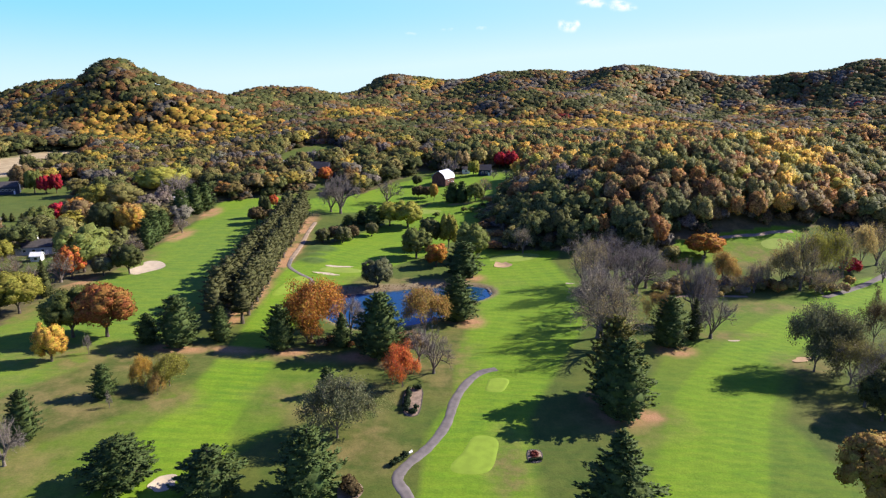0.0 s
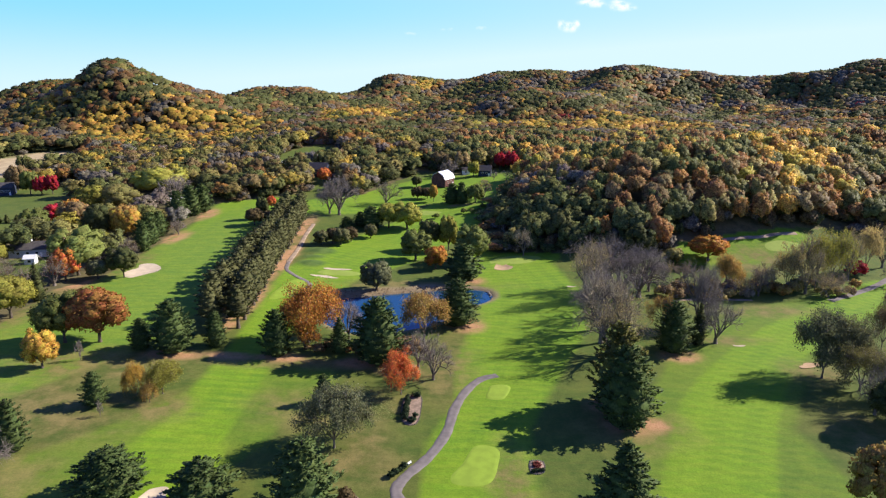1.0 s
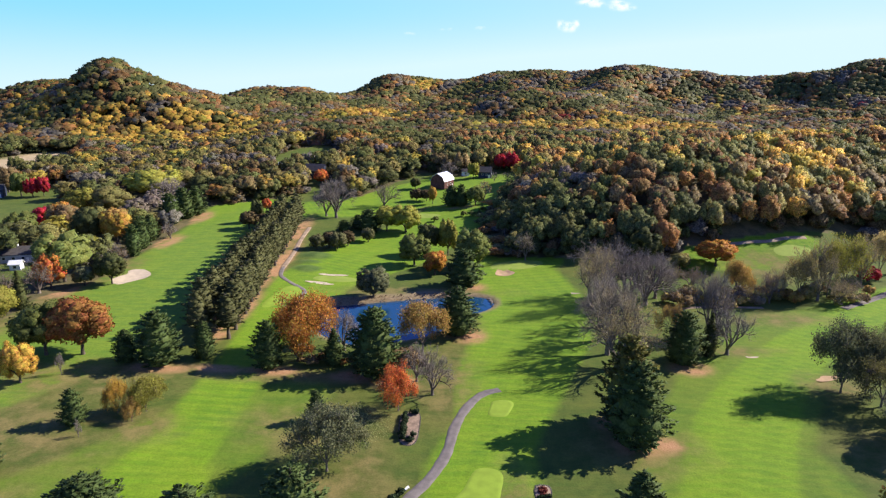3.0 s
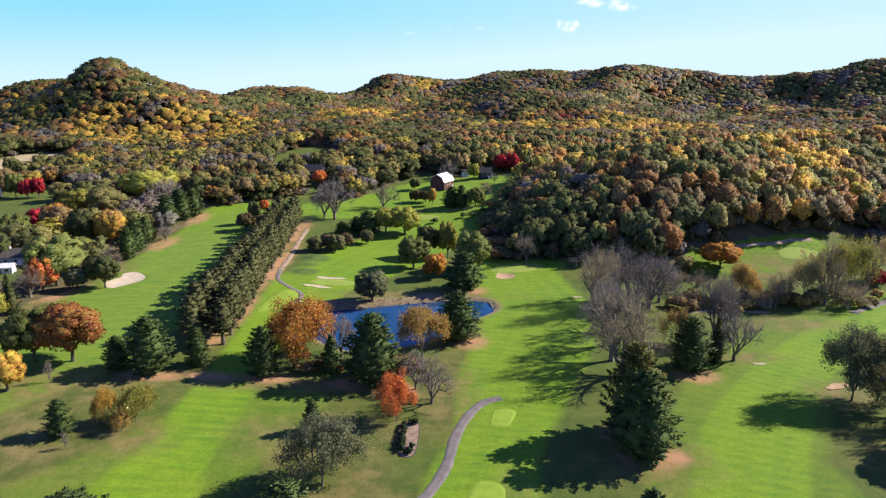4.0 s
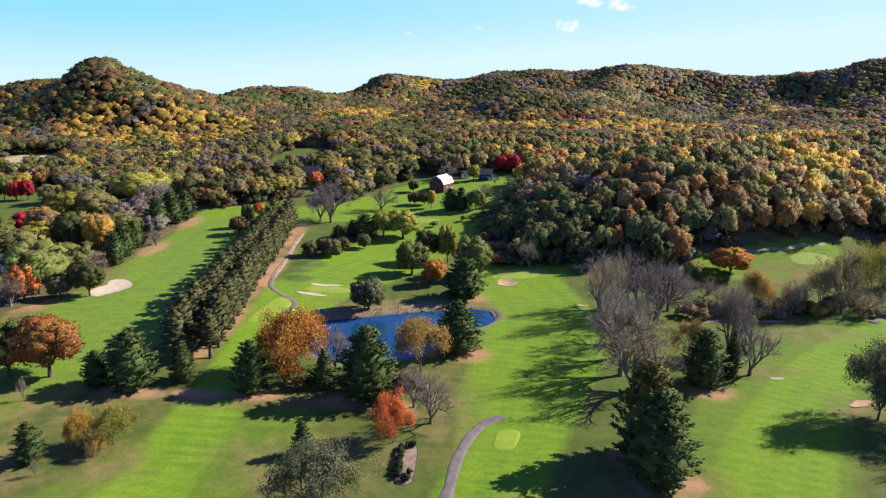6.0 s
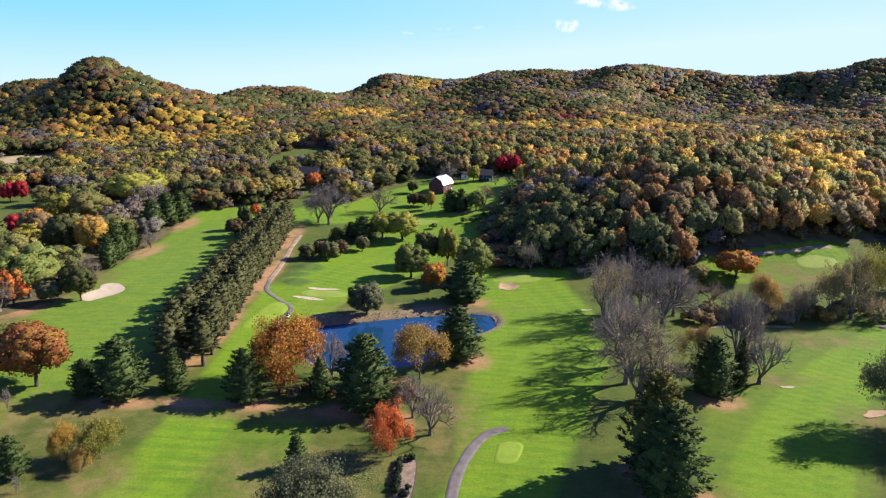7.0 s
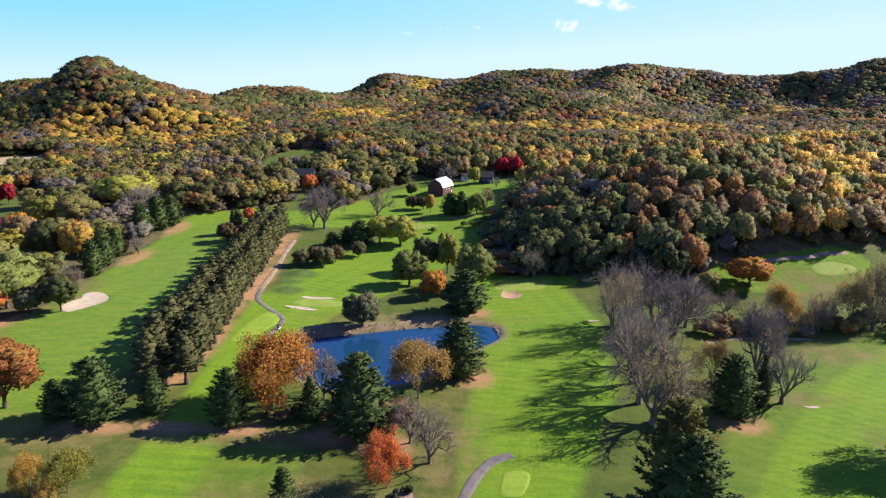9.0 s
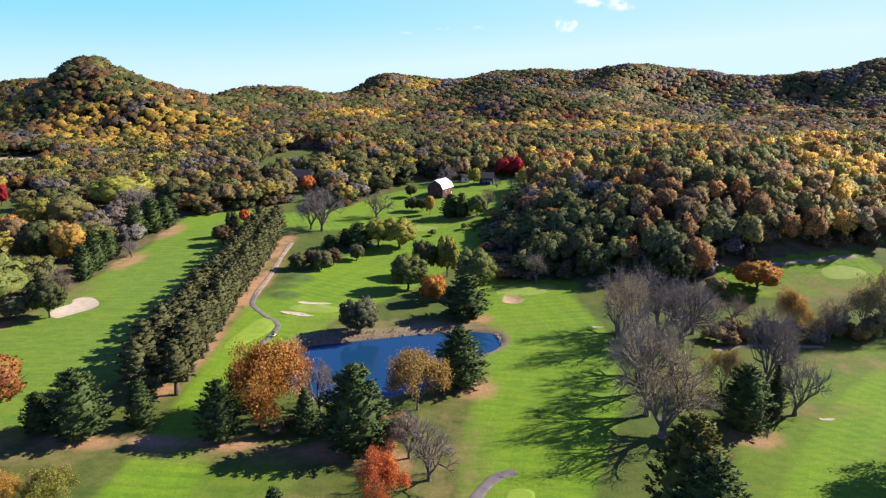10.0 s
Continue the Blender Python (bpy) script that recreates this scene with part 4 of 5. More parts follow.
    kind = np.concatenate([kind, rng.integers(0, len(bank), m)])
    lie = np.stack([ground(px - 3, py) - ground(px + 3, py), ground(px, py - 3) - ground(px, py + 3), np.full(len(px), 6.0)], -1)
    lie = unit(lie) * (0.75 if size < 10 else 0.55)      # far crowns merge into the slope they stand on
    quads, cols, normals = [], [], []
    for k, (template, soft, tint) in enumerate(bank):
        sel = np.nonzero(kind == k)[0]
        if not len(sel):
            continue
        a = rng.uniform(0, 6.283, len(sel))
        c, s = np.cos(a)[:, None, None], np.sin(a)[:, None, None]
        T = template[None]
        x = (T[..., 0] * c - T[..., 1] * s) * r[sel][:, None, None] + px[sel][:, None, None]
        y = (T[..., 0] * s + T[..., 1] * c) * r[sel][:, None, None] + py[sel][:, None, None]
        z = (T[..., 2] * half[sel][:, None, None] + 0.98 - half[sel][:, None, None]) * h[sel][:, None, None] + pz[sel][:, None, None]
        quads.append(np.stack([x, y, z], -1).reshape(-1, 4, 3))
        cols.append((col[sel][:, None, :] * tint[None, :, None]).reshape(-1, 3))
        c, s = np.cos(a)[:, None, None], np.sin(a)[:, None, None]
        turned = np.stack([soft[None, ..., 0] * c - soft[None, ..., 1] * s, soft[None, ..., 0] * s + soft[None, ..., 1] * c, np.repeat(soft[None, ..., 2], len(sel), 0)], -1)
        normals.append((turned + lie[sel][:, None, None, :]).reshape(-1, 4, 3))
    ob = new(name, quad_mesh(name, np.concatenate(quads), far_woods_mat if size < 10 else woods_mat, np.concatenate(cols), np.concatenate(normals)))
    return tagged(ob, label, "woods", kind="stuff")


def wood_trunks(name, xs, ys, gap, seed, label, tall):
    """Bare stems that show at the wood's edge."""
    rng, verts, faces = random.Random(seed), [], []
    y = ys[0]
    while y < ys[1]:
        x = xs[0]
        while x < xs[1]:
            px, py = x + rng.uniform(-1, 1) * gap * 0.4, y + rng.uniform(-1, 1) * gap * 0.4
            if max(openness(np.array([px, px, px - 3, px + 3]), np.array([py, py - 5, py, py]))) < 0.5 and inside(np.array([px]), np.array([py - 22]), CLEARING)[0]:
                z = height(px, py)
                tube(verts, faces, (px, py, z - 0.3), (px + rng.uniform(-0.6, 0.6), py, z + tall * rng.uniform(0.5, 0.9)), 0.2, 0.08, 4)
            x += gap
        y += gap
    return tagged(new(name, mesh_of(name, verts, faces, twig_mat)), label, "trunks", kind="stuff")


# ---- pine row ----
row_rnd = random.Random(3)
for k in range(24):
    u = k / 23
    for side in (-1, 1):
        x, y = -50.0 - 9.5 * u + side * (2.6 - 0.3 * u), 134 + 106 * u + side * 1.2
        plant("row", "rowpine", x + row_rnd.uniform(-0.5, 0.5), y + row_rnd.uniform(-0.8, 0.8), row_rnd.uniform(10.5, 12.8), row_rnd.uniform(7.0, 8.6),
              "tall dark pine with a bare lower trunk in a planted row", "pine row")

# ---- single trees ----
plant("pine", "pine", -45.0, 75.3, 6.8, 11.2, "tall dark green white pine on the fairway edge")
plant("pine", "pine", -32.2, 74.0, 6.9, 10.2, "bushy dark green pine beside a sand bunker")
plant("pine", "pine", -18.9, 74.5, 10.3, 10.0, "dark green white pine on dry rough grass")
plant("spruce", "pine", 22.2, 71.5, 12.4, 11.5, "dark green conical spruce on the mown grass")
plant("oak", "goldbrown", 56.2, 72.5, 11.0, 9.4, "golden brown oak at the fairway edge")
plant("pine", "pine", 29.3, 97.0, 14.4, 11.6, "large dark green pine on orange needle litter")
plant("pine", "olivepine", 29.7, 103.6, 15.8, 10.8, "tall olive green pine on orange needle litter")
plant("open", "orangered", -8.6, 106.8, 8.6, 6.8, "airy orange red maple on the mown rough")
plant("bare", "twig", -2.9, 112.8, 9.8, 8.6, "leafless grey tree with fine twigs")
plant("bare", "twig", -6.0, 118.1, 8.0, 6.9, "leafless brownish tree beside the pond pines")
plant("open", "greygreen", -17.6, 88.9, 10.5, 11.0, "grey green thinning tree on dry grass")
plant("pine", "pine", -21.8, 102.7, 5.7, 3.9, "small dark pine on the rough grass")
plant("open", "gold", -54.4, 101.8, 6.0, 4.4, "small airy golden maple on the rough grass")
plant("open", "yellowgreen", -50.3, 103.0, 6.3, 6.2, "small yellow green maple on the rough grass")
plant("open", "goldbrown", -51.0, 99.6, 4.0, 3.2, "low golden young tree on the rough grass")
plant("pine", "pine", -59.3, 97.8, 6.2, 5.1, "small dark pine on the rough grass")
plant("pine", "pine", -63.9, 84.1, 8.2, 5.6, "young open branched pine on the rough grass")
plant("bare", "twig", -62.4, 77.3, 7.3, 6.4, "leafless tree with pinkish twigs")
plant("bare", "twig", -56.6, 94.3, 3.3, 1.3, "thin leafless sapling on rough grass")
plant("bare", "twig", -71.3, 114.5, 4.4, 1.6, "thin leafless sapling on rough grass")
plant("maple", "gold", -76.4, 110.8, 7.8, 6.3, "golden yellow maple on the rough grass")
plant("oak", "green", -79.2, 122.7, 11.1, 11.7, "dark green spreading oak")
plant("oak", "rust", -72.4, 123.5, 11.8, 13.4, "rust red spreading oak")
plant("pine", "pine", -62.6, 121.3, 6.6, 5.7, "small dark green pine")
plant("pine", "pine", -55.9, 120.4, 11.1, 10.3, "large dark green pine on needle litter")
plant("pine", "pine", -48.5, 124.2, 8.0, 5.3, "slim dark pine at the end of the pine row")
plant("pine", "pine", -35.2, 121.8, 10.0, 7.8, "dark green pine near the pond")
plant("open", "orange", -30.2, 128.6, 13.4, 14.6, "orange brown oak beside the pond")
plant("open", "rust", -30.4, 125.2, 6.3, 6.0, "low rust brown tree beside the pond")
plant("spruce", "pine", -22.8, 124.8, 7.7, 5.3, "small grey green spruce beside the pond")
plant("bare", "twig", -21.9, 131.5, 9.0, 8.9, "leafless tree leaning over the pond")
plant("pine", "pine", -14.3, 120.5, 14.1, 12.2, "large dark green pine in front of the pond")
plant("open", "goldbrown", -5.4, 132.6, 11.2, 11.6, "golden brown oak in front of the pond")
plant("maple", "brown", -8.6, 122.2, 4.7, 7.4, "tan brown low tree beside the pond")
plant("pine", "pine", 2.0, 142.2, 11.5, 11.4, "dark green pine at the pond corner")
plant("maple", "greygreen", -19.8, 166.3, 8.3, 9.1, "round grey green tree on the pond bank")
plant("maple", "green", -10.7, 198.1, 10.2, 10.4, "round green tree on the fairway")
plant("maple", "dkgreen", -6.6, 211.2, 10.4, 8.3, "dark green tree on the fairway")
plant("maple", "yellowgreen", -0.1, 209.6, 12.5, 6.6, "narrow yellow green tree on the fairway")
plant("maple", "orange", -4.0, 187.9, 7.3, 7.4, "orange brown tree on the fairway")
plant("maple", "green", 7.6, 197.0, 11.9, 11.4, "round green tree on the fairway")
plant("pine", "pine", 4.3, 177.4, 10.8, 13.0, "dark green pine near the pond bank")
plant("maple", "greyolive", -44.0, 212.1, 5.1, 5.9, "small grey olive tree on the fairway")
plant("maple", "umber", -40.6, 215.3, 5.5, 5.2, "small dark brown tree on the fairway")
plant("maple", "greyolive", -37.5, 213.7, 6.1, 6.8, "small grey olive tree on the fairway")
plant("maple", "umber", -34.8, 219.0, 5.4, 5.7, "small dark brown tree on the fairway")
plant("maple", "greyolive", -28.5, 225.0, 5.1, 5.4, "small grey olive tree on the fairway")
plant("pine", "pine", -29.7, 237.9, 8.9, 11.0, "dark pine on the fairway")
plant("pine", "pine", -38.8, 236.2, 4.9, 6.6, "small pine on the fairway")
plant("pine", "pine", -34.6, 242.1, 5.5, 6.7, "small pine on the fairway")
plant("maple", "lime", -23.3, 240.4, 9.5, 10.2, "yellow green willow like tree")
plant("maple", "lime", -16.1, 239.1, 10.5, 12.4, "yellow green willow like tree")
plant("bare", "twig", -45.2, 255.9, 16.5, 17.0, "large leafless grey tree")
plant("bare", "twig", -49.5, 257.6, 14.0, 13.3, "large leafless grey tree")
plant("sparse", "olive", -27.8, 276.1, 10.7, 14.2, "thinning olive tree beside the golf course")
plant("maple", "umber", -14.4, 286.7, 5.8, 5.8, "small rust brown tree")
plant("maple", "umber", -9.9, 286.4, 5.3, 5.2, "small rust brown tree")
plant("maple", "gold", -6.9, 280.9, 7.7, 4.1, "slim golden tree beside the golf course")
plant("pine", "pine", 1.3, 276.1, 9.1, 9.6, "dark green pine near the barn")
plant("pine", "pine", 5.6, 274.7, 9.6, 8.5, "dark green pine near the barn")
plant("maple", "green", 11.6, 274.1, 8.1, 8.5, "round green tree near the barn")
plant("sparse", "gold", 15.6, 280.5, 8.7, 9.2, "thinning golden tree near the barn")
plant("maple", "dkgreen", -16.0, 309.0, 5.6, 5.6, "round dark green tree beside the barn")
plant("maple", "crimson", 27.9, 347.8, 9.3, 6.9, "bright crimson maple beside the golf course")
plant("maple", "crimson", 34.2, 344.7, 10.5, 8.1, "bright crimson maple beside the golf course")
plant("maple", "crimson", 48.8, 388.7, 6.6, 5.6, "bright crimson maple beside the golf course")
plant("maple", "lime", 12.8, 329.7, 8.3, 6.0, "yellow green young tree")
plant("sparse", "twig", 0.9, 331.3, 9.0, 12.0, "grey thinning tree behind the barn")
plant("bare", "twig", 22.8, 319.1, 4.9, 4.6, "leafless young tree beside the golf course")
plant("bare", "twig", 28.9, 316.0, 4.9, 4.6, "leafless young tree beside the golf course")
plant("maple", "orangered", -61.5, 309.0, 7.8, 7.6, "bright orange maple beside a house")
plant("maple", "red", -74.3, 260.1, 5.6, 4.3, "bright red young maple")
plant("maple", "umber", -73.7, 234.5, 6.6, 7.4, "dark brown green tree")
plant("maple", "dkgreen", -73.3, 244.3, 9.1, 5.0, "dark green narrow tree")
plant("maple", "umber", -69.9, 240.2, 4.5, 5.8, "dark brown tree beside the golf course")
plant("oak", "dkgreen", -89.8, 167.9, 8.8, 8.3, "dark green round oak beside the bunker")
plant("maple", "greygreen", -96.3, 166.5, 5.4, 6.3, "grey green small tree")
plant("oak", "lightgreen", -103.5, 169.7, 13.8, 14.5, "large light green tree")
plant("maple", "orangered", -103.8, 164.2, 9.6, 7.8, "orange red maple beside the golf course")
plant("sparse", "brown", -104.4, 160.1, 9.4, 10.7, "brown orange thinning tree")
plant("spruce", "dkgreen", -101.1, 148.4, 9.6, 4.8, "dark green narrow spruce")
plant("oak", "yellowgreen", -99.6, 136.2, 10.5, 11.8, "yellow green oak beside the golf course")
plant("oak", "dkgreen", -102.7, 134.3, 9.5, 7.8, "dark green oak beside the golf course")
plant("sparse", "brown", -117.0, 159.8, 7.9, 12.2, "brown thinning tree beside the golf course")
plant("sparse", "brown", -105.3, 150.5, 8.2, 7.2, "brown thinning tree beside the golf course")
plant("maple", "yellowgreen", -134.7, 181.1, 6.5, 6.8, "yellow green tree beside the house")
plant("maple", "yellowgreen", -111.0, 196.6, 6.6, 5.5, "yellow green young tree")
plant("pine", "pine", -103.5, 249.4, 12.3, 11.5, "dark blue green pine")
plant("pine", "pine", -105.0, 240.1, 11.9, 10.2, "dark blue green pine")
plant("pine", "pine", -101.1, 255.2, 11.8, 9.4, "dark blue green pine")
plant("pine", "pine", -100.0, 206.1, 11.0, 8.5, "dark blue green pine")
plant("pine", "pine", -98.2, 196.9, 10.3, 7.4, "dark blue green pine")
plant("pine", "pine", -101.8, 216.7, 9.2, 7.3, "dark blue green pine")
plant("maple", "gold", -111.4, 212.3, 11.1, 9.9, "golden green maple beside the golf course")
plant("oak", "dkgreen", -119.7, 212.2, 11.0, 9.9, "dark green oak beside the golf course")
plant("bare", "twig", -96.4, 219.4, 5.6, 6.9, "leafless pinkish tree beside the golf course")
plant("sparse", "brown", -94.0, 180.0, 8.7, 7.8, "brown thinning tree beside the golf course")
plant("maple", "crimson", -191.3, 292.3, 8.9, 7.0, "dark crimson maple beside the golf course")
plant("maple", "crimson", -186.8, 293.4, 9.2, 5.9, "dark crimson maple beside the golf course")
plant("maple", "brown", -210.3, 303.9, 12.5, 11.1, "tan brown tree beside the golf course")
plant("maple", "green", -197.7, 293.9, 11.3, 8.1, "green tree beside the golf course")
plant("maple", "crimson", -149.8, 233.9, 8.1, 6.9, "crimson maple beside the golf course")
plant("oak", "orange", -139.5, 229.3, 10.8, 10.7, "golden brown oak beside the golf course")
plant("oak", "green", -142.5, 212.0, 11.0, 9.9, "green oak beside the golf course")
plant("maple", "brown", -120.7, 189.3, 6.9, 7.1, "brown tree beside the golf course")
plant("spruce", "dkgreen", -173.0, 236.8, 3.4, 2.9, "small dark conical spruce on the lawn")
plant("spruce", "dkgreen", -169.9, 236.8, 3.4, 2.9, "small dark conical spruce on the lawn")
plant("spruce", "dkgreen", -165.9, 236.8, 3.4, 2.9, "small dark conical spruce on the lawn")
plant("spruce", "dkgreen", -161.0, 236.8, 3.4, 2.9, "small dark conical spruce on the lawn")
plant("spruce", "dkgreen", -156.2, 236.8, 3.4, 2.9, "small dark conical spruce on the lawn")
plant("spruce", "dkgreen", -148.1, 236.7, 3.4, 2.9, "small dark conical spruce on the lawn")
plant("oak", "lime", -130.4, 283.4, 13.2, 25.5, "broad yellow green tree beside the golf course")
plant("bare", "twig", -118.8, 270.0, 12.2, 19.4, "broad leafless grey tree beside the golf course")
plant("oak", "yellowgreen", -142.4, 248.5, 12.4, 15.7, "yellow green spreading tree beside the golf course")
plant("oak", "olive", -133.5, 251.1, 12.3, 18.1, "olive green spreading tree beside the golf course")
plant("oak", "dkgreen", -120.9, 214.0, 11.8, 11.7, "dark green round tree beside the golf course")
plant("maple", "goldbrown", -112.0, 214.1, 11.8, 10.9, "golden brown round tree beside the golf course")
plant("oak", "brown", -136.6, 226.1, 10.8, 11.5, "tan brown round tree beside the golf course")
plant("oak", "dkgreen", 78.1, 97.2, 9.7, 9.6, "dark green oak beside the golf course")
plant("thin", "greyolive", 88.4, 106.7, 11.4, 11.5, "grey green thinning tree")
plant("pine", "pine", 47.7, 127.2, 11.3, 9.6, "dark green pine beside the fairway")
plant("spruce", "dkgreen", 54.2, 130.4, 9.8, 4.3, "dark narrow spruce beside the golf course")
plant("bare", "twig", 58.5, 131.4, 10.2, 11.6, "leafless tree with spreading branches")
plant("bare", "twig", 57.9, 140.1, 16.4, 8.0, "tall leafless grey tree")
plant("bare", "twig", 60.8, 141.9, 14.8, 8.0, "tall leafless grey tree")
plant("sparse", "goldtwig", 33.8, 124.5, 16.8, 18.0, "large nearly bare tree with golden twigs and spreading limbs")
plant("bare", "goldtwig", 33.4, 131.2, 17.0, 15.0, "nearly bare tree with golden twigs beside the fairway")
plant("sparse", "goldtwig", 36.1, 158.6, 16.6, 12.4, "thinning golden tree beside the fairway")
plant("bare", "twig", 42.5, 168.7, 15.6, 16.5, "large leafless grey brown tree by the stream")
plant("bare", "twig", 50.7, 162.3, 14.4, 18.5, "broad leafless grey tree by the stream")
plant("bare", "twig", 46.2, 164.0, 14.0, 16.5, "large leafless grey tree by the stream")
plant("bare", "twig", 54.8, 167.0, 12.5, 13.0, "leafless grey tree by the stream")
plant("bare", "twig", 36.5, 147.0, 15.0, 12.5, "tall leafless grey brown tree beside the fairway")
plant("bare", "twig", 35.5, 139.5, 15.0, 12.0, "leafless grey brown tree beside the fairway")
plant("bare", "goldtwig", 24.5, 201.5, 9.0, 6.5, "pale dead tree at the dark wood edge")
plant("thin", "goldbrown", 49.6, 139.6, 9.4, 8.0, "rust brown thinning tree behind the pine")
plant("oak", "orange", 80.5, 191.2, 7.8, 12.4, "orange brown oak beside the golf course")
plant("oak", "orangebrown", 66.1, 196.2, 12.2, 9.4, "orange brown oak at the wood edge")
plant("oak", "dkgreen", 59.5, 193.5, 11.0, 11.0, "dark olive green oak at the wood edge")
plant("open", "goldbrown", 75.9, 166.1, 10.6, 7.6, "golden brown thinning tree beside the golf course")
plant("maple", "olive", 69.0, 189.0, 5.0, 6.4, "low olive shrub tree at the wood edge")
plant("open", "greygreen", 72.1, 114.6, 14.1, 11.6, "grey green tree beside the bunker")
plant("open", "greyolive", 76.3, 114.1, 12.7, 8.9, "grey green thinning tree")
plant("thin", "olive", 76.0, 109.3, 10.1, 10.7, "brown olive thinning tree")
plant("thin", "umber", 92.6, 128.3, 11.7, 8.6, "brown thinning oak beside the golf course")
plant("bare", "twig", 78.9, 104.9, 11.0, 10.3, "leafless grey tree beside the golf course")
plant("oak", "dkgreen", 72.9, 95.8, 8.8, 8.6, "dark green oak beside the golf course")
plant("bare", "twig", 73.1, 100.6, 8.6, 7.0, "leafless grey shrub tree")
plant("sparse", "greygreen", 123.8, 172.1, 7.5, 5.8, "grey green young tree beside the path")
plant("sparse", "brown", 83.1, 163.3, 8.2, 6.4, "bare-twigged golden brush tree along the stream")
plant("sparse", "goldtwig", 87.3, 166.1, 7.5, 6.3, "bare-twigged golden brush tree along the stream")
plant("thin", "goldtwig", 92.3, 166.5, 13.3, 8.0, "airy golden thinning tree along the stream")
plant("sparse", "goldtwig", 96.6, 165.1, 17.1, 10.5, "bare-twigged golden brush tree along the stream")
plant("thin", "yellowgreen", 100.8, 168.1, 15.5, 9.1, "airy golden thinning tree along the stream")
plant("thin", "yellowgreen", 107.7, 171.9, 15.7, 9.7, "airy golden thinning tree along the stream")
plant("sparse", "goldtwig", 115.1, 176.8, 15.2, 9.3, "bare-twigged golden brush tree along the stream")
plant("thin", "goldtwig", 123.0, 181.6, 14.2, 8.5, "airy golden thinning tree along the stream")
plant("sparse", "goldtwig", 131.3, 186.5, 13.3, 10.4, "bare-twigged golden brush tree along the stream")
plant("sparse", "goldtwig", 101.2, 162.5, 8.0, 9.2, "bare-twigged golden brush tree along the stream")
plant("sparse", "goldtwig", 79.1, 162.4, 5.6, 6.7, "bare-twigged golden brush tree along the stream")
for x, y, h, w, leaf in ((66, 172, 7.0, 7.5, "brown"), (71, 169, 6.0, 7.0, "goldtwig"), (88, 171, 8.0, 7.0, "goldtwig"), (62, 176, 6.5, 7.0, "goldtwig"), (105, 166, 6.5, 7.0, "brown")):
    plant("sparse", leaf, x, y, h, w, "low bare-twigged brush tree along the stream")
plant("maple", "crimson", 119.3, 180.1, 4.4, 6.7, "low red sumac shrub beside the path")


bank_rng = np.random.default_rng(5)
near_bank = [leafy_crown(bank_rng, 11, 7, 0.24, -0.25, (0.30, 0.46), 0.28, 0.92, 0.9, 1) for k in range(8)]
mid_bank = [leafy_crown(bank_rng, 12, 7, 0.21, -0.35, (0.26, 0.42), 0.28, 0.92, 0.9, 1) for k in range(8)]
far_bank = [leafy_crown(bank_rng, 4, 3, 0.34, 0.1, (0.42, 0.62), 0.25, 1.0, 0.9, 0) for k in range(8)]
ridge_bank = [leafy_crown(bank_rng, 3, 2, 0.40, 0.2, (0.50, 0.70), 0.25, 1.0, 0.9, 0) for k in range(8)]
woods("hillside_woods", (8, 340), (182, 430), 5.2, near_bank, 11.8, "dense autumn woodland on the hill, green, rust and gold", 21, SLOPE_MIX, 0.1, 1.05)
woods("valley_woods", (-370, 8), (118, 440), 7.3, mid_bank, 10.3, "mixed autumn trees along the valley and houses", 22, VALLEY_MIX, 0.1, 1.04)
woods("far_hill_woods", (-560, 640), (438, 650), 6.4, far_bank, 9.6, "distant wooded hills in green, gold and rust", 23, HILL_MIX, 0.1, 0.78)
woods("ridge_woods", (-760, 900), (650, 925), 6.0, ridge_bank, 9.6, "wooded ridge on the horizon in dark green and rust", 24, HILL_MIX, 0.15, 0.88)
wood_trunks("wood_edge_stems", (6, 160), (184, 330), 13.0, 31, "pale bare stems at the wood edge", 7)

# ---- small plants ----
def clump_mesh(name, seed, rx, rz, leaves, leaf, material):
    rng = np.random.default_rng(seed)
    q, soft, tint = leafy_crown(rng, 9, leaves, leaf, -0.1, (0.30, 0.48), 0.15, 0.85, 0.8, 2)
    return quad_mesh(name, q * np.array([rx, rx, rz]) + np.array([0, 0, rz * 0.75]), material, None, soft)


shrub_meshes = [clump_mesh("shrub", 60 + k, 0.55, 0.55, 16, 0.34, shrub_mat) for k in range(3)]
bush_meshes = [clump_mesh("bush", 70 + k, 1.6, 1.3, 26, 0.26, leaf_mats["brown"]) for k in range(3)]


def shrub(x, y, s, label, group="", meshes=shrub_meshes, name="shrub", leaf=None):
    ob = new(name, row_rnd.choice(meshes))
    ob.location, ob.scale = (x, y, float(relief(np.array([x]), np.array([y]))[0]) + 0.02), (s, s, s)
    ob.rotation_euler = (0, 0, row_rnd.uniform(0, 6.283))
    if leaf:
        ob.material_slots[0].link = "OBJECT"
        ob.material_slots[0].material = leaf_mats[leaf]
    return tagged(ob, label, "shrub", group)


def part(name, bm, material, parent, label="", bevel=0.0):
    me = bpy.data.meshes.new(name)
    bm.to_mesh(me)
    bm.free()
    me.materials.append(material)
    ob = new(name, me)
    ob.parent = parent
    if label:
        ob["label"] = label
    return ob


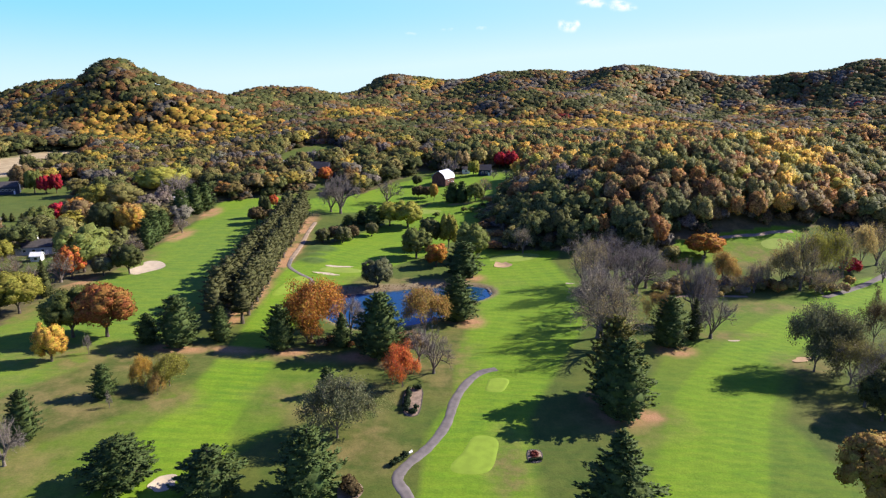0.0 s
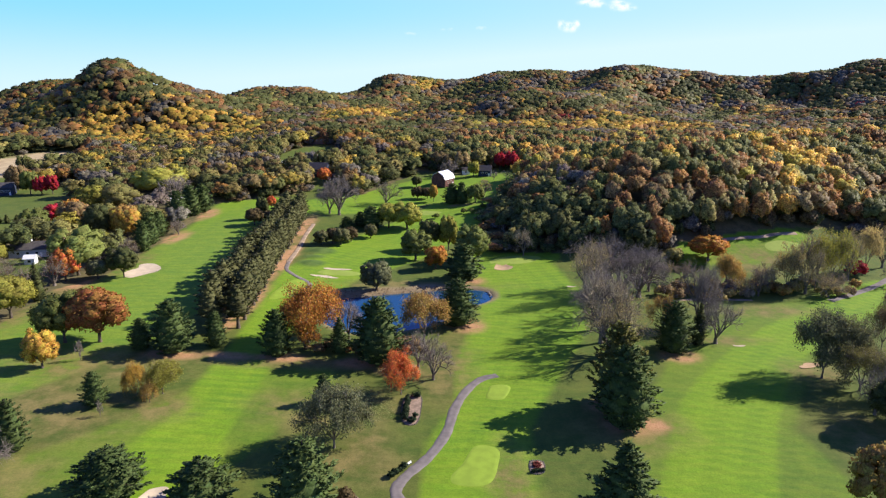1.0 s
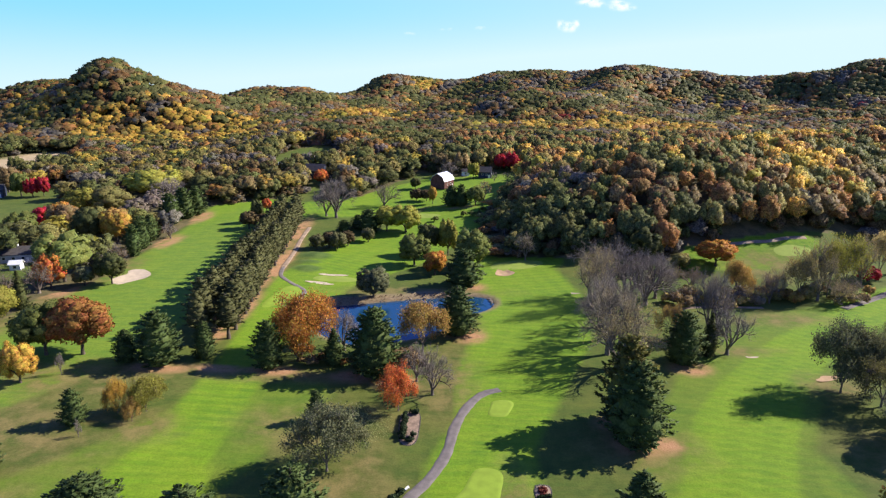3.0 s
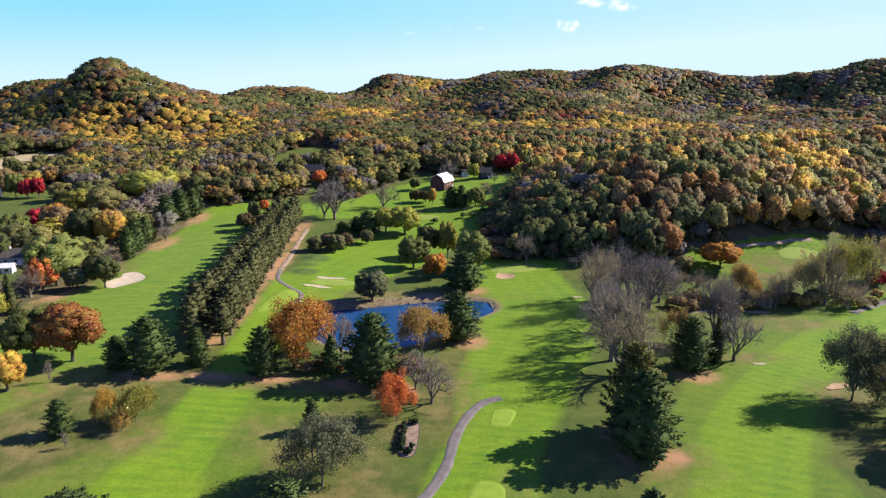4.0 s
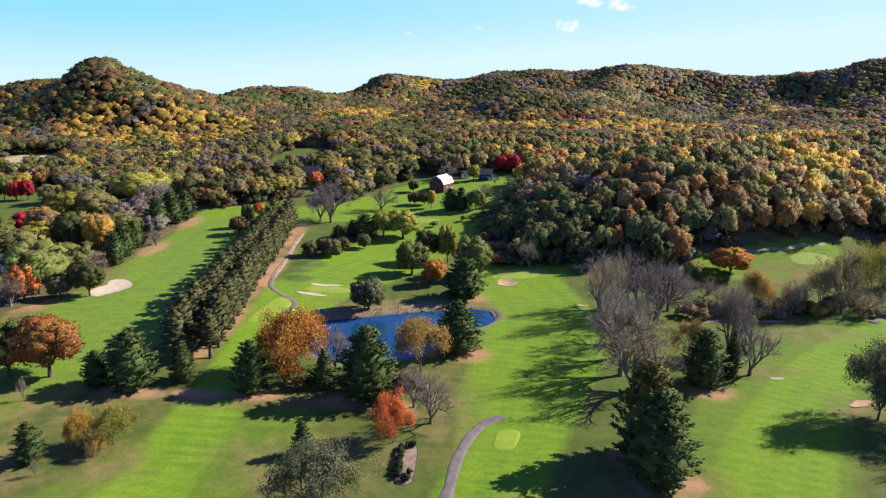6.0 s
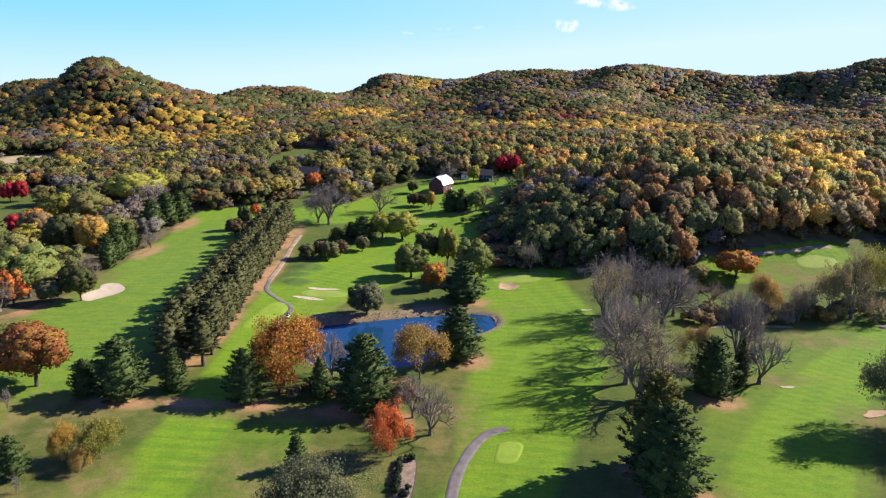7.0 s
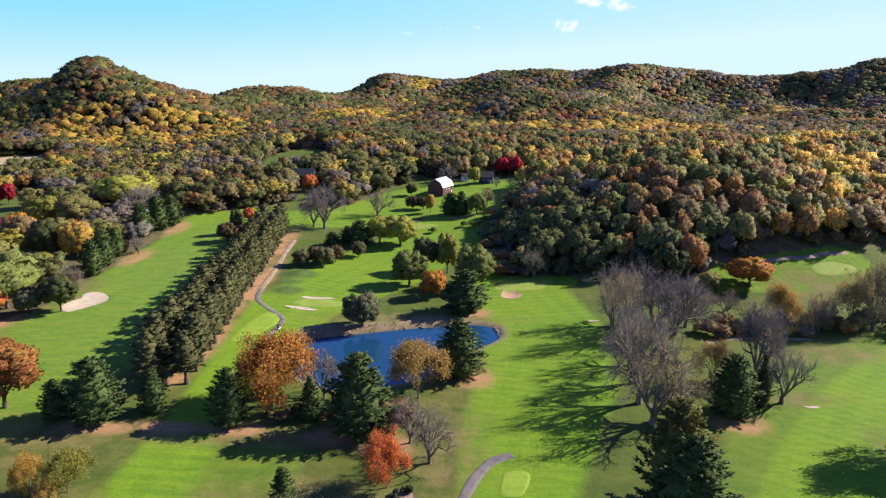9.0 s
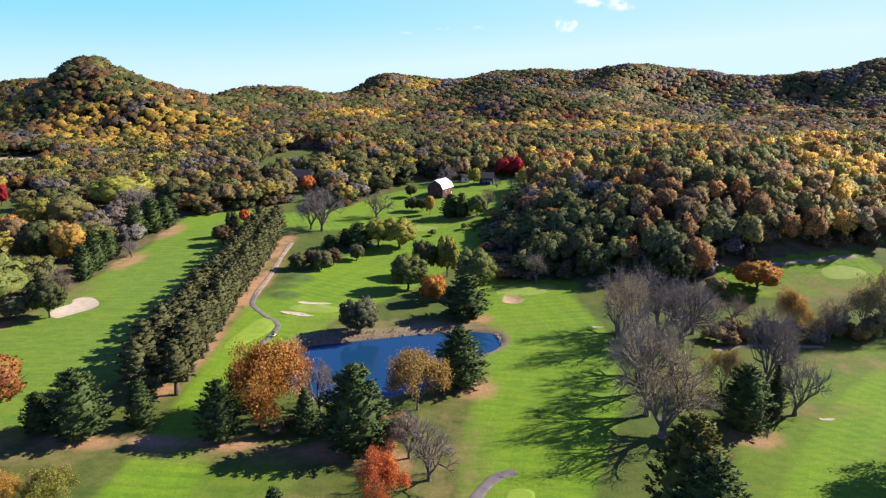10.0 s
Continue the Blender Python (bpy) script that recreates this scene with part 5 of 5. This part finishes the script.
def box(sx, sy, sz, cx=0.0, cy=0.0, cz=0.0, turn=0.0, bevel=0.0):
    bm = bmesh.new()
    bmesh.ops.create_cube(bm, size=1.0)
    bmesh.ops.scale(bm, vec=(sx, sy, sz), verts=bm.verts)
    if bevel:
        bmesh.ops.bevel(bm, geom=bm.edges[:], offset=bevel, segments=2, affect="EDGES")
    bmesh.ops.rotate(bm, cent=(0, 0, 0), matrix=Matrix.Rotation(turn, 3, "Z"), verts=bm.verts)
    bmesh.ops.translate(bm, vec=(cx, cy, cz), verts=bm.verts)
    return bm


def stone_ring(parent, outline, gap, size):
    """Edging stones along an outline, each a piece of its own on one of three shared meshes."""
    stones = []
    for k in range(3):
        bm = bmesh.new()
        bmesh.ops.create_icosphere(bm, subdivisions=1, radius=size)
        for v in bm.verts:
            v.co *= row_rnd.uniform(0.8, 1.15)
            v.co.z *= 0.7
        me = bpy.data.meshes.new("edging_stone")
        bm.to_mesh(me)
        bm.free()
        me.materials.append(stone_mat)
        stones.append(me)
    run = 0.0
    for (x0, y0), (x1, y1) in zip(outline, outline[1:] + outline[:1]):
        length = math.hypot(x1 - x0, y1 - y0)
        while run < length:
            x, y = x0 + (x1 - x0) * run / length, y0 + (y1 - y0) * run / length
            ob = new("edging_stone", row_rnd.choice(stones))
            ob.parent = parent
            ob.location = (x, y, float(relief(np.array([x]), np.array([y]))[0]) + size * 0.3)
            ob.rotation_euler = (0, 0, row_rnd.uniform(0, 6.28))
            run += gap
        run -= length


# garden bed beside the red maple
bed_outline = [(-7.9, 105.6), (-5.0, 106.2), (-4.8, 100.6), (-5.4, 96.4), (-7.7, 97.2)]
bed = patch("garden_bed", spline(bed_outline, 4, True), mulch_mat, "stone edged garden bed with low dark shrubs on mulch", "garden bed", 0.10, 0.02, 4, "")
stone_ring(bed, spline(bed_outline, 3, True), 0.34, 0.13)
for k in range(9):
    shrub(-7.3 + row_rnd.uniform(-0.15, 0.15), 97.6 + k * 0.95, row_rnd.uniform(0.9, 1.3), "low dark clipped shrub in the garden bed", "garden bed shrubs")
for x, y in ((-6.4, 96.9), (-5.9, 97.0), (-5.6, 98.6), (-6.2, 105.6), (-5.5, 105.7)):
    shrub(x, y, row_rnd.uniform(0.8, 1.2), "low dark clipped shrub in the garden bed", "garden bed shrubs")
# flower bed beside the tee
flower_outline = [(12.1, 83.2), (13.9, 83.3), (14.2, 86.0), (12.3, 86.1)]
flowers = patch("flower_bed", spline(flower_outline, 3, True), mulch_mat, "square flower bed with red flowers and a stone rim", "flower bed", 0.14, 0.02, 4, "")
stone_ring(flowers, spline(flower_outline, 3, True), 0.34, 0.16)
flower_meshes = [clump_mesh("red_flower_clump", 80 + k, 0.5, 0.42, 14, 0.36, flower_mat) for k in range(2)]
for k in range(9):
    shrub(12.75 + 0.36 * (k % 3), 83.9 + 0.75 * (k // 3), row_rnd.uniform(0.5, 0.75), "red flowering plant in the bed", "bed flowers", flower_meshes, "flower_plant")
for k in range(7):
    shrub(12.3 + 0.27 * k, 83.3 + 0.05 * k, 0.6, "low dark edging plant in the bed", "bed edging plants")
# mulch bed near the front pine
mulch = patch("mulch_bed", oval(-13.6, 75.6, 1.7, 2.6, 10), mulch_mat, "brown mulch bed with dead shrubs", "garden bed", 0.10, 0.02, 4, "")
for k in range(7):
    shrub(-13.6 + row_rnd.uniform(-1, 1), 75.6 + row_rnd.uniform(-1.8, 1.8), row_rnd.uniform(0.5, 0.9), "dry brown shrub in the mulch bed", "mulch bed shrubs", bush_meshes[:2], "dry_shrub", "umber")
# planting and bench beside the cart path
for k in range(7):
    u = k / 6
    shrub(-8.2 + 1.7 * u, 81.6 + 2.3 * u, row_rnd.uniform(0.8, 1.15), "low dark shrub beside the cart path", "cart path shrubs")
bench = new("bench")
bench.matrix_world = pose(-5.7, 85.0, height(-5.7, 85.0), 0, 0, 52) @ Matrix.Scale(0.65, 4)
part("seat", box(1.2, 0.3, 0.05, 0, 0, 0.34, 0, 0.015), white_paint, bench, "white painted seat")
part("backrest", box(1.2, 0.04, 0.26, 0, 0.16, 0.52, 0, 0.015), white_paint, bench, "white painted backrest")
for sx in (-0.5, 0.5):
    part("leg", box(0.07, 0.28, 0.34, sx, 0, 0.17), concrete_mat, bench)
tagged(bench, "white painted bench beside the cart path", "bench")

# small item on the path built as a golf cart, shrunk to fit the view
cart = new("cart_stand_in")
cart.matrix_world = pose(-37.9, 162.3, float(relief(np.array([-37.9]), np.array([162.3]))[0]) + 0.06, 0, 0, 78) @ Matrix.Scale(0.72, 4)
part("body", box(1.7, 0.84, 0.34, 0, 0, 0.38, 0, 0.08), white_paint, cart, "white moulded body")
part("seat", box(0.42, 0.78, 0.16, -0.12, 0, 0.62, 0, 0.04), rubber_mat, cart, "black bench seat")
part("backrest", box(0.10, 0.78, 0.34, -0.38, 0, 0.82, 0, 0.03), rubber_mat, cart)
part("roof", box(1.25, 0.86, 0.06, -0.05, 0, 1.36, 0, 0.025), rubber_mat, cart, "dark roof panel")
for sx in (-0.58, 0.5):
    for sy in (-0.37, 0.37):
        part("post", box(0.035, 0.035, 0.84, sx, sy, 0.94), rubber_mat, cart)
        bm = bmesh.new()
        bmesh.ops.create_cone(bm, cap_ends=True, segments=16, radius1=0.17, radius2=0.17, depth=0.14)
        bmesh.ops.rotate(bm, cent=(0, 0, 0), matrix=Matrix.Rotation(math.pi / 2, 3, "X"), verts=bm.verts)
        bmesh.ops.translate(bm, vec=(sx, sy, 0.17), verts=bm.verts)
        part("wheel", bm, rubber_mat, cart, "black tyre")
tagged(cart, "shrunken white golf cart standing in for a small item on the path", "golf cart")

# rocks and reeds round the pond
rock_meshes = []
for k in range(4):
    bm = bmesh.new()
    bmesh.ops.create_icosphere(bm, subdivisions=2, radius=0.34)
    for v in bm.verts:
        v.co *= 1 + 0.35 * noise.noise(v.co * 3 + Vector((k * 5, 0, 0)))
        v.co.z *= 0.6
    me = bpy.data.meshes.new("shore_rock")
    bm.to_mesh(me)
    bm.free()
    me.materials.append(rock_mat)
    rock_meshes.append(me)
shore = spline(POND, 6, True)
for k, (x, y) in enumerate(shore):
    if (y > 161 and row_rnd.random() < 0.16) and x > -22:
        ob = new("shore_rock", row_rnd.choice(rock_meshes))
        ob.location = (x + row_rnd.uniform(-0.5, 0.5), y + row_rnd.uniform(-0.3, 0.6), WATER + row_rnd.uniform(0.0, 0.25))
        ob.rotation_euler = (0, 0, row_rnd.uniform(0, 6.28))
        s = row_rnd.uniform(0.6, 1.5)
        ob.scale = (s, s, s)
        tagged(ob, "pale weathered rock on the pond shore", "rock", "shore rocks")
rng = np.random.default_rng(77)
pick = [(x, y) for x, y in shore if (y > 160 and x < 3) or (x < -20 and y > 150)]
c = np.array([pick[i] for i in rng.integers(0, len(pick), 260)]) + rng.normal(size=(260, 2)) * np.array([1.0, 0.7]) + np.array([0, 0.9])
z = relief(c[:, 0], c[:, 1])
ok = z > WATER - 0.05
c = np.concatenate([c, (z + 0.25)[:, None]], 1)[ok]
q = leaf_quads(rng, c, np.tile([0.3, -1.0, 0.2], (len(c), 1)), 0.7, 0.5, 0.3)
tagged(new("reeds", quad_mesh("reeds", q, reed_mat)), "dry brown reeds on the pond bank", "reeds", kind="stuff")

# long pale grass on the mound by the red maple
n = 9000
c = np.stack([rng.normal(-17.5, 4.6, n), rng.normal(101.5, 3.6, n)], 1)
c = c[((c[:, 0] + 17.5) / 9) ** 2 + ((c[:, 1] - 101.5) / 7) ** 2 < 1]
c = np.concatenate([c, (ground(c[:, 0], c[:, 1]) + 0.10)[:, None]], 1)
q = leaf_quads(rng, c, np.tile([0.4, 0.1, 0.9], (len(c), 1)), 0.24, 0.5, 0.3)
tagged(new("long_grass", quad_mesh("long_grass", q, long_grass_mat)), "long pale uncut grass on a mound", "grass", kind="stuff")

# brush along the stream and under the right-hand trees
for k in range(46):
    x = 52 + 62 * row_rnd.random()
    y = 160 + (x - 52) * 0.08 + row_rnd.uniform(-2, 8)
    shrub(x, y, row_rnd.uniform(0.7, 1.5), "brown tangled brush along the stream", "stream brush", bush_meshes, "brush", row_rnd.choice(["goldtwig", "goldbrown", "grey", "olive", "brown"]))
for k in range(14):
    shrub(-24 + row_rnd.uniform(-12, 20), 124 + row_rnd.uniform(-2.5, 4), row_rnd.uniform(0.5, 1.0), "low brown brush under the pond trees", "pond brush", bush_meshes, "brush", row_rnd.choice(["brown", "umber", "rust"]))
for x, y in ((-5.2, 253), (6.2, 258), (9.5, 257), (12, 256), (14, 262)):
    shrub(x, y, row_rnd.uniform(0.7, 1.1), "small green bush on the far fairway", "far bushes", bush_meshes, "bush", "green")

# ---- buildings ----
def gable_house(x, y, turn, width, depth, wall_h, roof_h, wall_mat, roof_mat, label, name="house", windows=3, door=True, chimney=False, profile=None, category="house"):
    """A house: four walls, a pitched roof with eaves, framed windows, a door."""
    root = new(name)
    root.matrix_world = pose(x, y, height(x, y) - 0.1, 0, 0, turn)
    t = 0.2
    for sx, sy, cx, cy in ((width, t, 0, -depth / 2), (width, t, 0, depth / 2), (t, depth - t, -width / 2 + t / 2, 0), (t, depth - t, width / 2 - t / 2, 0)):
        part("wall", box(sx, sy, wall_h, cx, cy, wall_h / 2), wall_mat, root)
    # gable ends and roof along x
    prof = profile or [(-0.5, 0.0), (0.0, 1.0), (0.5, 0.0)]
    for gx_ in (-width / 2 + t / 2, width / 2 - t / 2):
        bm = bmesh.new()
        rings = []
        for off in (-t / 2, t / 2):
            rings.append([bm.verts.new((gx_ + off, u * depth, wall_h + v * roof_h)) for u, v in prof])
        bm.faces.new(rings[0])
        bm.faces.new(rings[1][::-1])
        for i in range(len(prof)):
            j = (i + 1) % len(prof)
            bm.faces.new((rings[0][i], rings[1][i], rings[1][j], rings[0][j]))
        part("gable", bm, wall_mat, root)
    bm = bmesh.new()
    e, th = 0.35, 0.16
    line = [(u * (depth + 2 * e) , wall_h + v * roof_h - (0.15 if abs(u) == 0.5 else 0)) for u, v in prof]
    ends = []
    for gx_ in (-width / 2 - e, width / 2 + e):
        ends.append(([bm.verts.new((gx_, u, z + 0.03)) for u, z in line], [bm.verts.new((gx_, u, z + th)) for u, z in line]))
    n = len(line)
    for i in range(n - 1):
        bm.faces.new((ends[0][1][i], ends[1][1][i], ends[1][1][i + 1], ends[0][1][i + 1]))
        bm.faces.new((ends[0][0][i + 1], ends[1][0][i + 1], ends[1][0][i], ends[0][0][i]))
        for s in (0, 1):
            bm.faces.new((ends[s][0][i], ends[s][1][i], ends[s][1][i + 1], ends[s][0][i + 1]))
    for i in (0, n - 1):
        bm.faces.new((ends[0][0][i], ends[1][0][i], ends[1][1][i], ends[0][1][i]))
    roof = part("roof", bm, roof_mat, root)
    if chimney:
        part("chimney", box(0.7, 0.7, 1.6, -width * 0.02, 0.4, wall_h + roof_h + 0.4), white_paint, roof)
    for k in range(windows):
        wx_ = width * ((k + 1) / (windows + 1) - 0.5)
        win = part("window", box(1.0, 0.06, 0.9, wx_, -depth / 2 - 0.11, wall_h * 0.58), white_paint, root, "white window frame")
        part("pane", box(0.84, 0.04, 0.74, wx_, -depth / 2 - 0.135, wall_h * 0.58), glass_mat, win)
    if door:
        part("door", box(0.75, 0.07, 1.6, width * 0.36, -depth / 2 - 0.11, 0.86), white_paint, root, "white door")
    return tagged(root, label, category)


GAMBREL = [(-0.5, 0.0), (-0.36, 0.55), (0.0, 1.0), (0.36, 0.55), (0.5, 0.0)]
gable_house(-3.0, 312.5, 62, 9.5, 7.4, 3.6, 3.6, red_board, roof_metal, "dark red gambrel barn with a pale metal roof", "barn", 2, True, False, GAMBREL, "barn")
gable_house(-130.5, 191.5, 12, 10.5, 7.0, 2.6, 1.7, grey_siding, dark_roof, "grey ranch house with a dark roof and white chimney", "house", 3, True, True)
gable_house(-124.5, 181.5, 12, 2.8, 2.4, 1.8, 0.9, white_paint, white_paint, "small white shed beside the ranch house", "shed", 1, False, False, None, "shed")
# house form added where dark blue and white vehicles stand
gable_house(-209.5, 293, 20, 8.5, 6.0, 3.6, 2.2, slate_paint, dark_roof, "dark blue house form standing in for blue and white vehicles", "house", 5, True)
gable_house(-87.0, 421, 8, 15.0, 9.0, 4.2, 3.4, brick_mat, dark_roof, "large brown brick house on a lawn", "house", 5, True)
gable_house(-67.0, 325, -14, 10.0, 7.0, 3.6, 3.2, slate_paint, dark_roof, "dark house with white trim among trees", "house", 3, True)
gable_house(-87.4, 341, 5, 5.0, 4.0, 2.5, 1.6, white_paint, white_paint, "small white outbuilding on a lawn", "shed", 1, False, False, None, "shed")
gable_house(19.0, 332, -10, 6.5, 5.0, 3.0, 2.4, slate_paint, dark_roof, "small dark blue shed near the crimson maples", "shed", 2, True, False, None, "shed")
gable_house(9.0, 338, 0, 4.0, 3.0, 2.4, 1.2, white_paint, dark_roof, "small white shed beyond the barn", "shed", 1, False, False, None, "shed")
gable_house(-112, 262, 25, 9.0, 6.0, 2.8, 1.8, white_paint, concrete_mat, "white low house behind the pines", "house", 2, True)

# ---- the glowing backdrop of the horizon sky ----
def sky_backdrop(radius, low, high):
    """A glowing ring painted as pale sky far beyond the hills; it thins out upwards."""
    m, t, n, l, b = shader("horizon_sky_glow")
    place = n.new("ShaderNodeSeparateXYZ")
    l.new(n.new("ShaderNodeNewGeometry").outputs["Position"], place.inputs[0])
    up = math_node(t, "DIVIDE", place.outputs[2], radius * METRES)
    sunward = math_node(t, "DIVIDE", place.outputs[0], radius * METRES)
    # paler towards the horizon and the sun, put into the glow colour
    pale = math_node(t, "ADD", ramp(t, math_node(t, "MULTIPLY", up, -1.0), -0.14, 0.0), math_node(t, "MULTIPLY", ramp(t, sunward, -0.6, 0.75), 0.75))
    pale = math_node(t, "MINIMUM", pale, 1.0)
    glow, clear, veil = n.new("ShaderNodeEmission"), n.new("ShaderNodeBsdfTransparent"), n.new("ShaderNodeMixShader")
    l.new(mix_col(t, pale, (0.155, 0.404, 0.522), (0.385, 0.506, 0.545)), glow.inputs["Color"])
    l.new(ramp(t, up, 0.30, 0.12), veil.inputs[0])
    l.new(clear.outputs[0], veil.inputs[1])
    l.new(glow.outputs[0], veil.inputs[2])
    l.new(veil.outputs[0], n["Material Output"].inputs["Surface"])
    verts, faces, sides, rows = [], [], 96, 8
    for j in range(rows + 1):
        for i in range(sides):
            a = 2 * math.pi * i / sides
            verts.append((radius * math.cos(a), radius * math.sin(a), low + (high - low) * j / rows))
    for j in range(rows):
        for i in range(sides):
            k = (i + 1) % sides
            faces.append((j * sides + i, j * sides + k, (j + 1) * sides + k, (j + 1) * sides + i))
    return tagged(new("backdrop", mesh_of("backdrop", verts, faces, m, True)), "pale glowing backdrop painted as horizon sky", "sky", kind="structure")


sky_backdrop(3600, -40, 1130)

# ---- clouds ----
def cloud(x, y, z, length, tall, seed):
    """A thin bank of vapour far off: a domed sheet, thick in the middle and frayed at the rim."""
    n, verts, faces, body = 24, [], [], []
    rnd = random.Random(seed)
    lobes = [(rnd.uniform(-0.7, 0.7), rnd.uniform(-0.35, 0.35), rnd.uniform(0.25, 0.5) + (0.22 if length < 70 else 0.0)) for k in range(7)]
    for j in range(n + 1):
        for i in range(n + 1):
            u, v = 2 * i / n - 1, 2 * j / n - 1
            thick = max(1 - math.hypot((u - a) / r, (v - b) / (1.3 * r)) for a, b, r in lobes)
            thick = max(0.0, min(1.0, thick)) * max(0.0, 1 - max(abs(u), abs(v)) ** 6)
            verts.append((u * length, 20 * (u * u + v * v) - 12 * thick, v * tall))
            body.append(thick if length > 60 else 0.4 * thick)
    for j in range(n):
        for i in range(n):
            k = j * (n + 1) + i
            faces.append((k, k + 1, k + n + 2, k + n + 1))
    me = mesh_of("cloud", verts, faces, cloud_mat, True)
    at = me.attributes.new("body", "FLOAT", "POINT")
    at.data.foreach_set("value", body)
    ob = new("cloud", me)
    ob.location = (x, y, z)
    return tagged(ob, "small white fair weather cloud", "cloud", "clouds", "structure")


cloud(812, 3380, 464, 190, 50, 1)
cloud(621, 3431, 363, 66, 42, 2)
cloud(-206, 3483, 332, 40, 14, 3)
cloud(-18, 3488, 355, 44, 12, 4)
cloud(167, 3483, 360, 36, 14, 5)

# ---- from plan units to metres ----
for ob in list(scene.objects):
    if ob.parent is None and ob.type in ("MESH", "EMPTY"):
        ob.matrix_basis = Matrix.Scale(METRES, 4) @ ob.matrix_basis
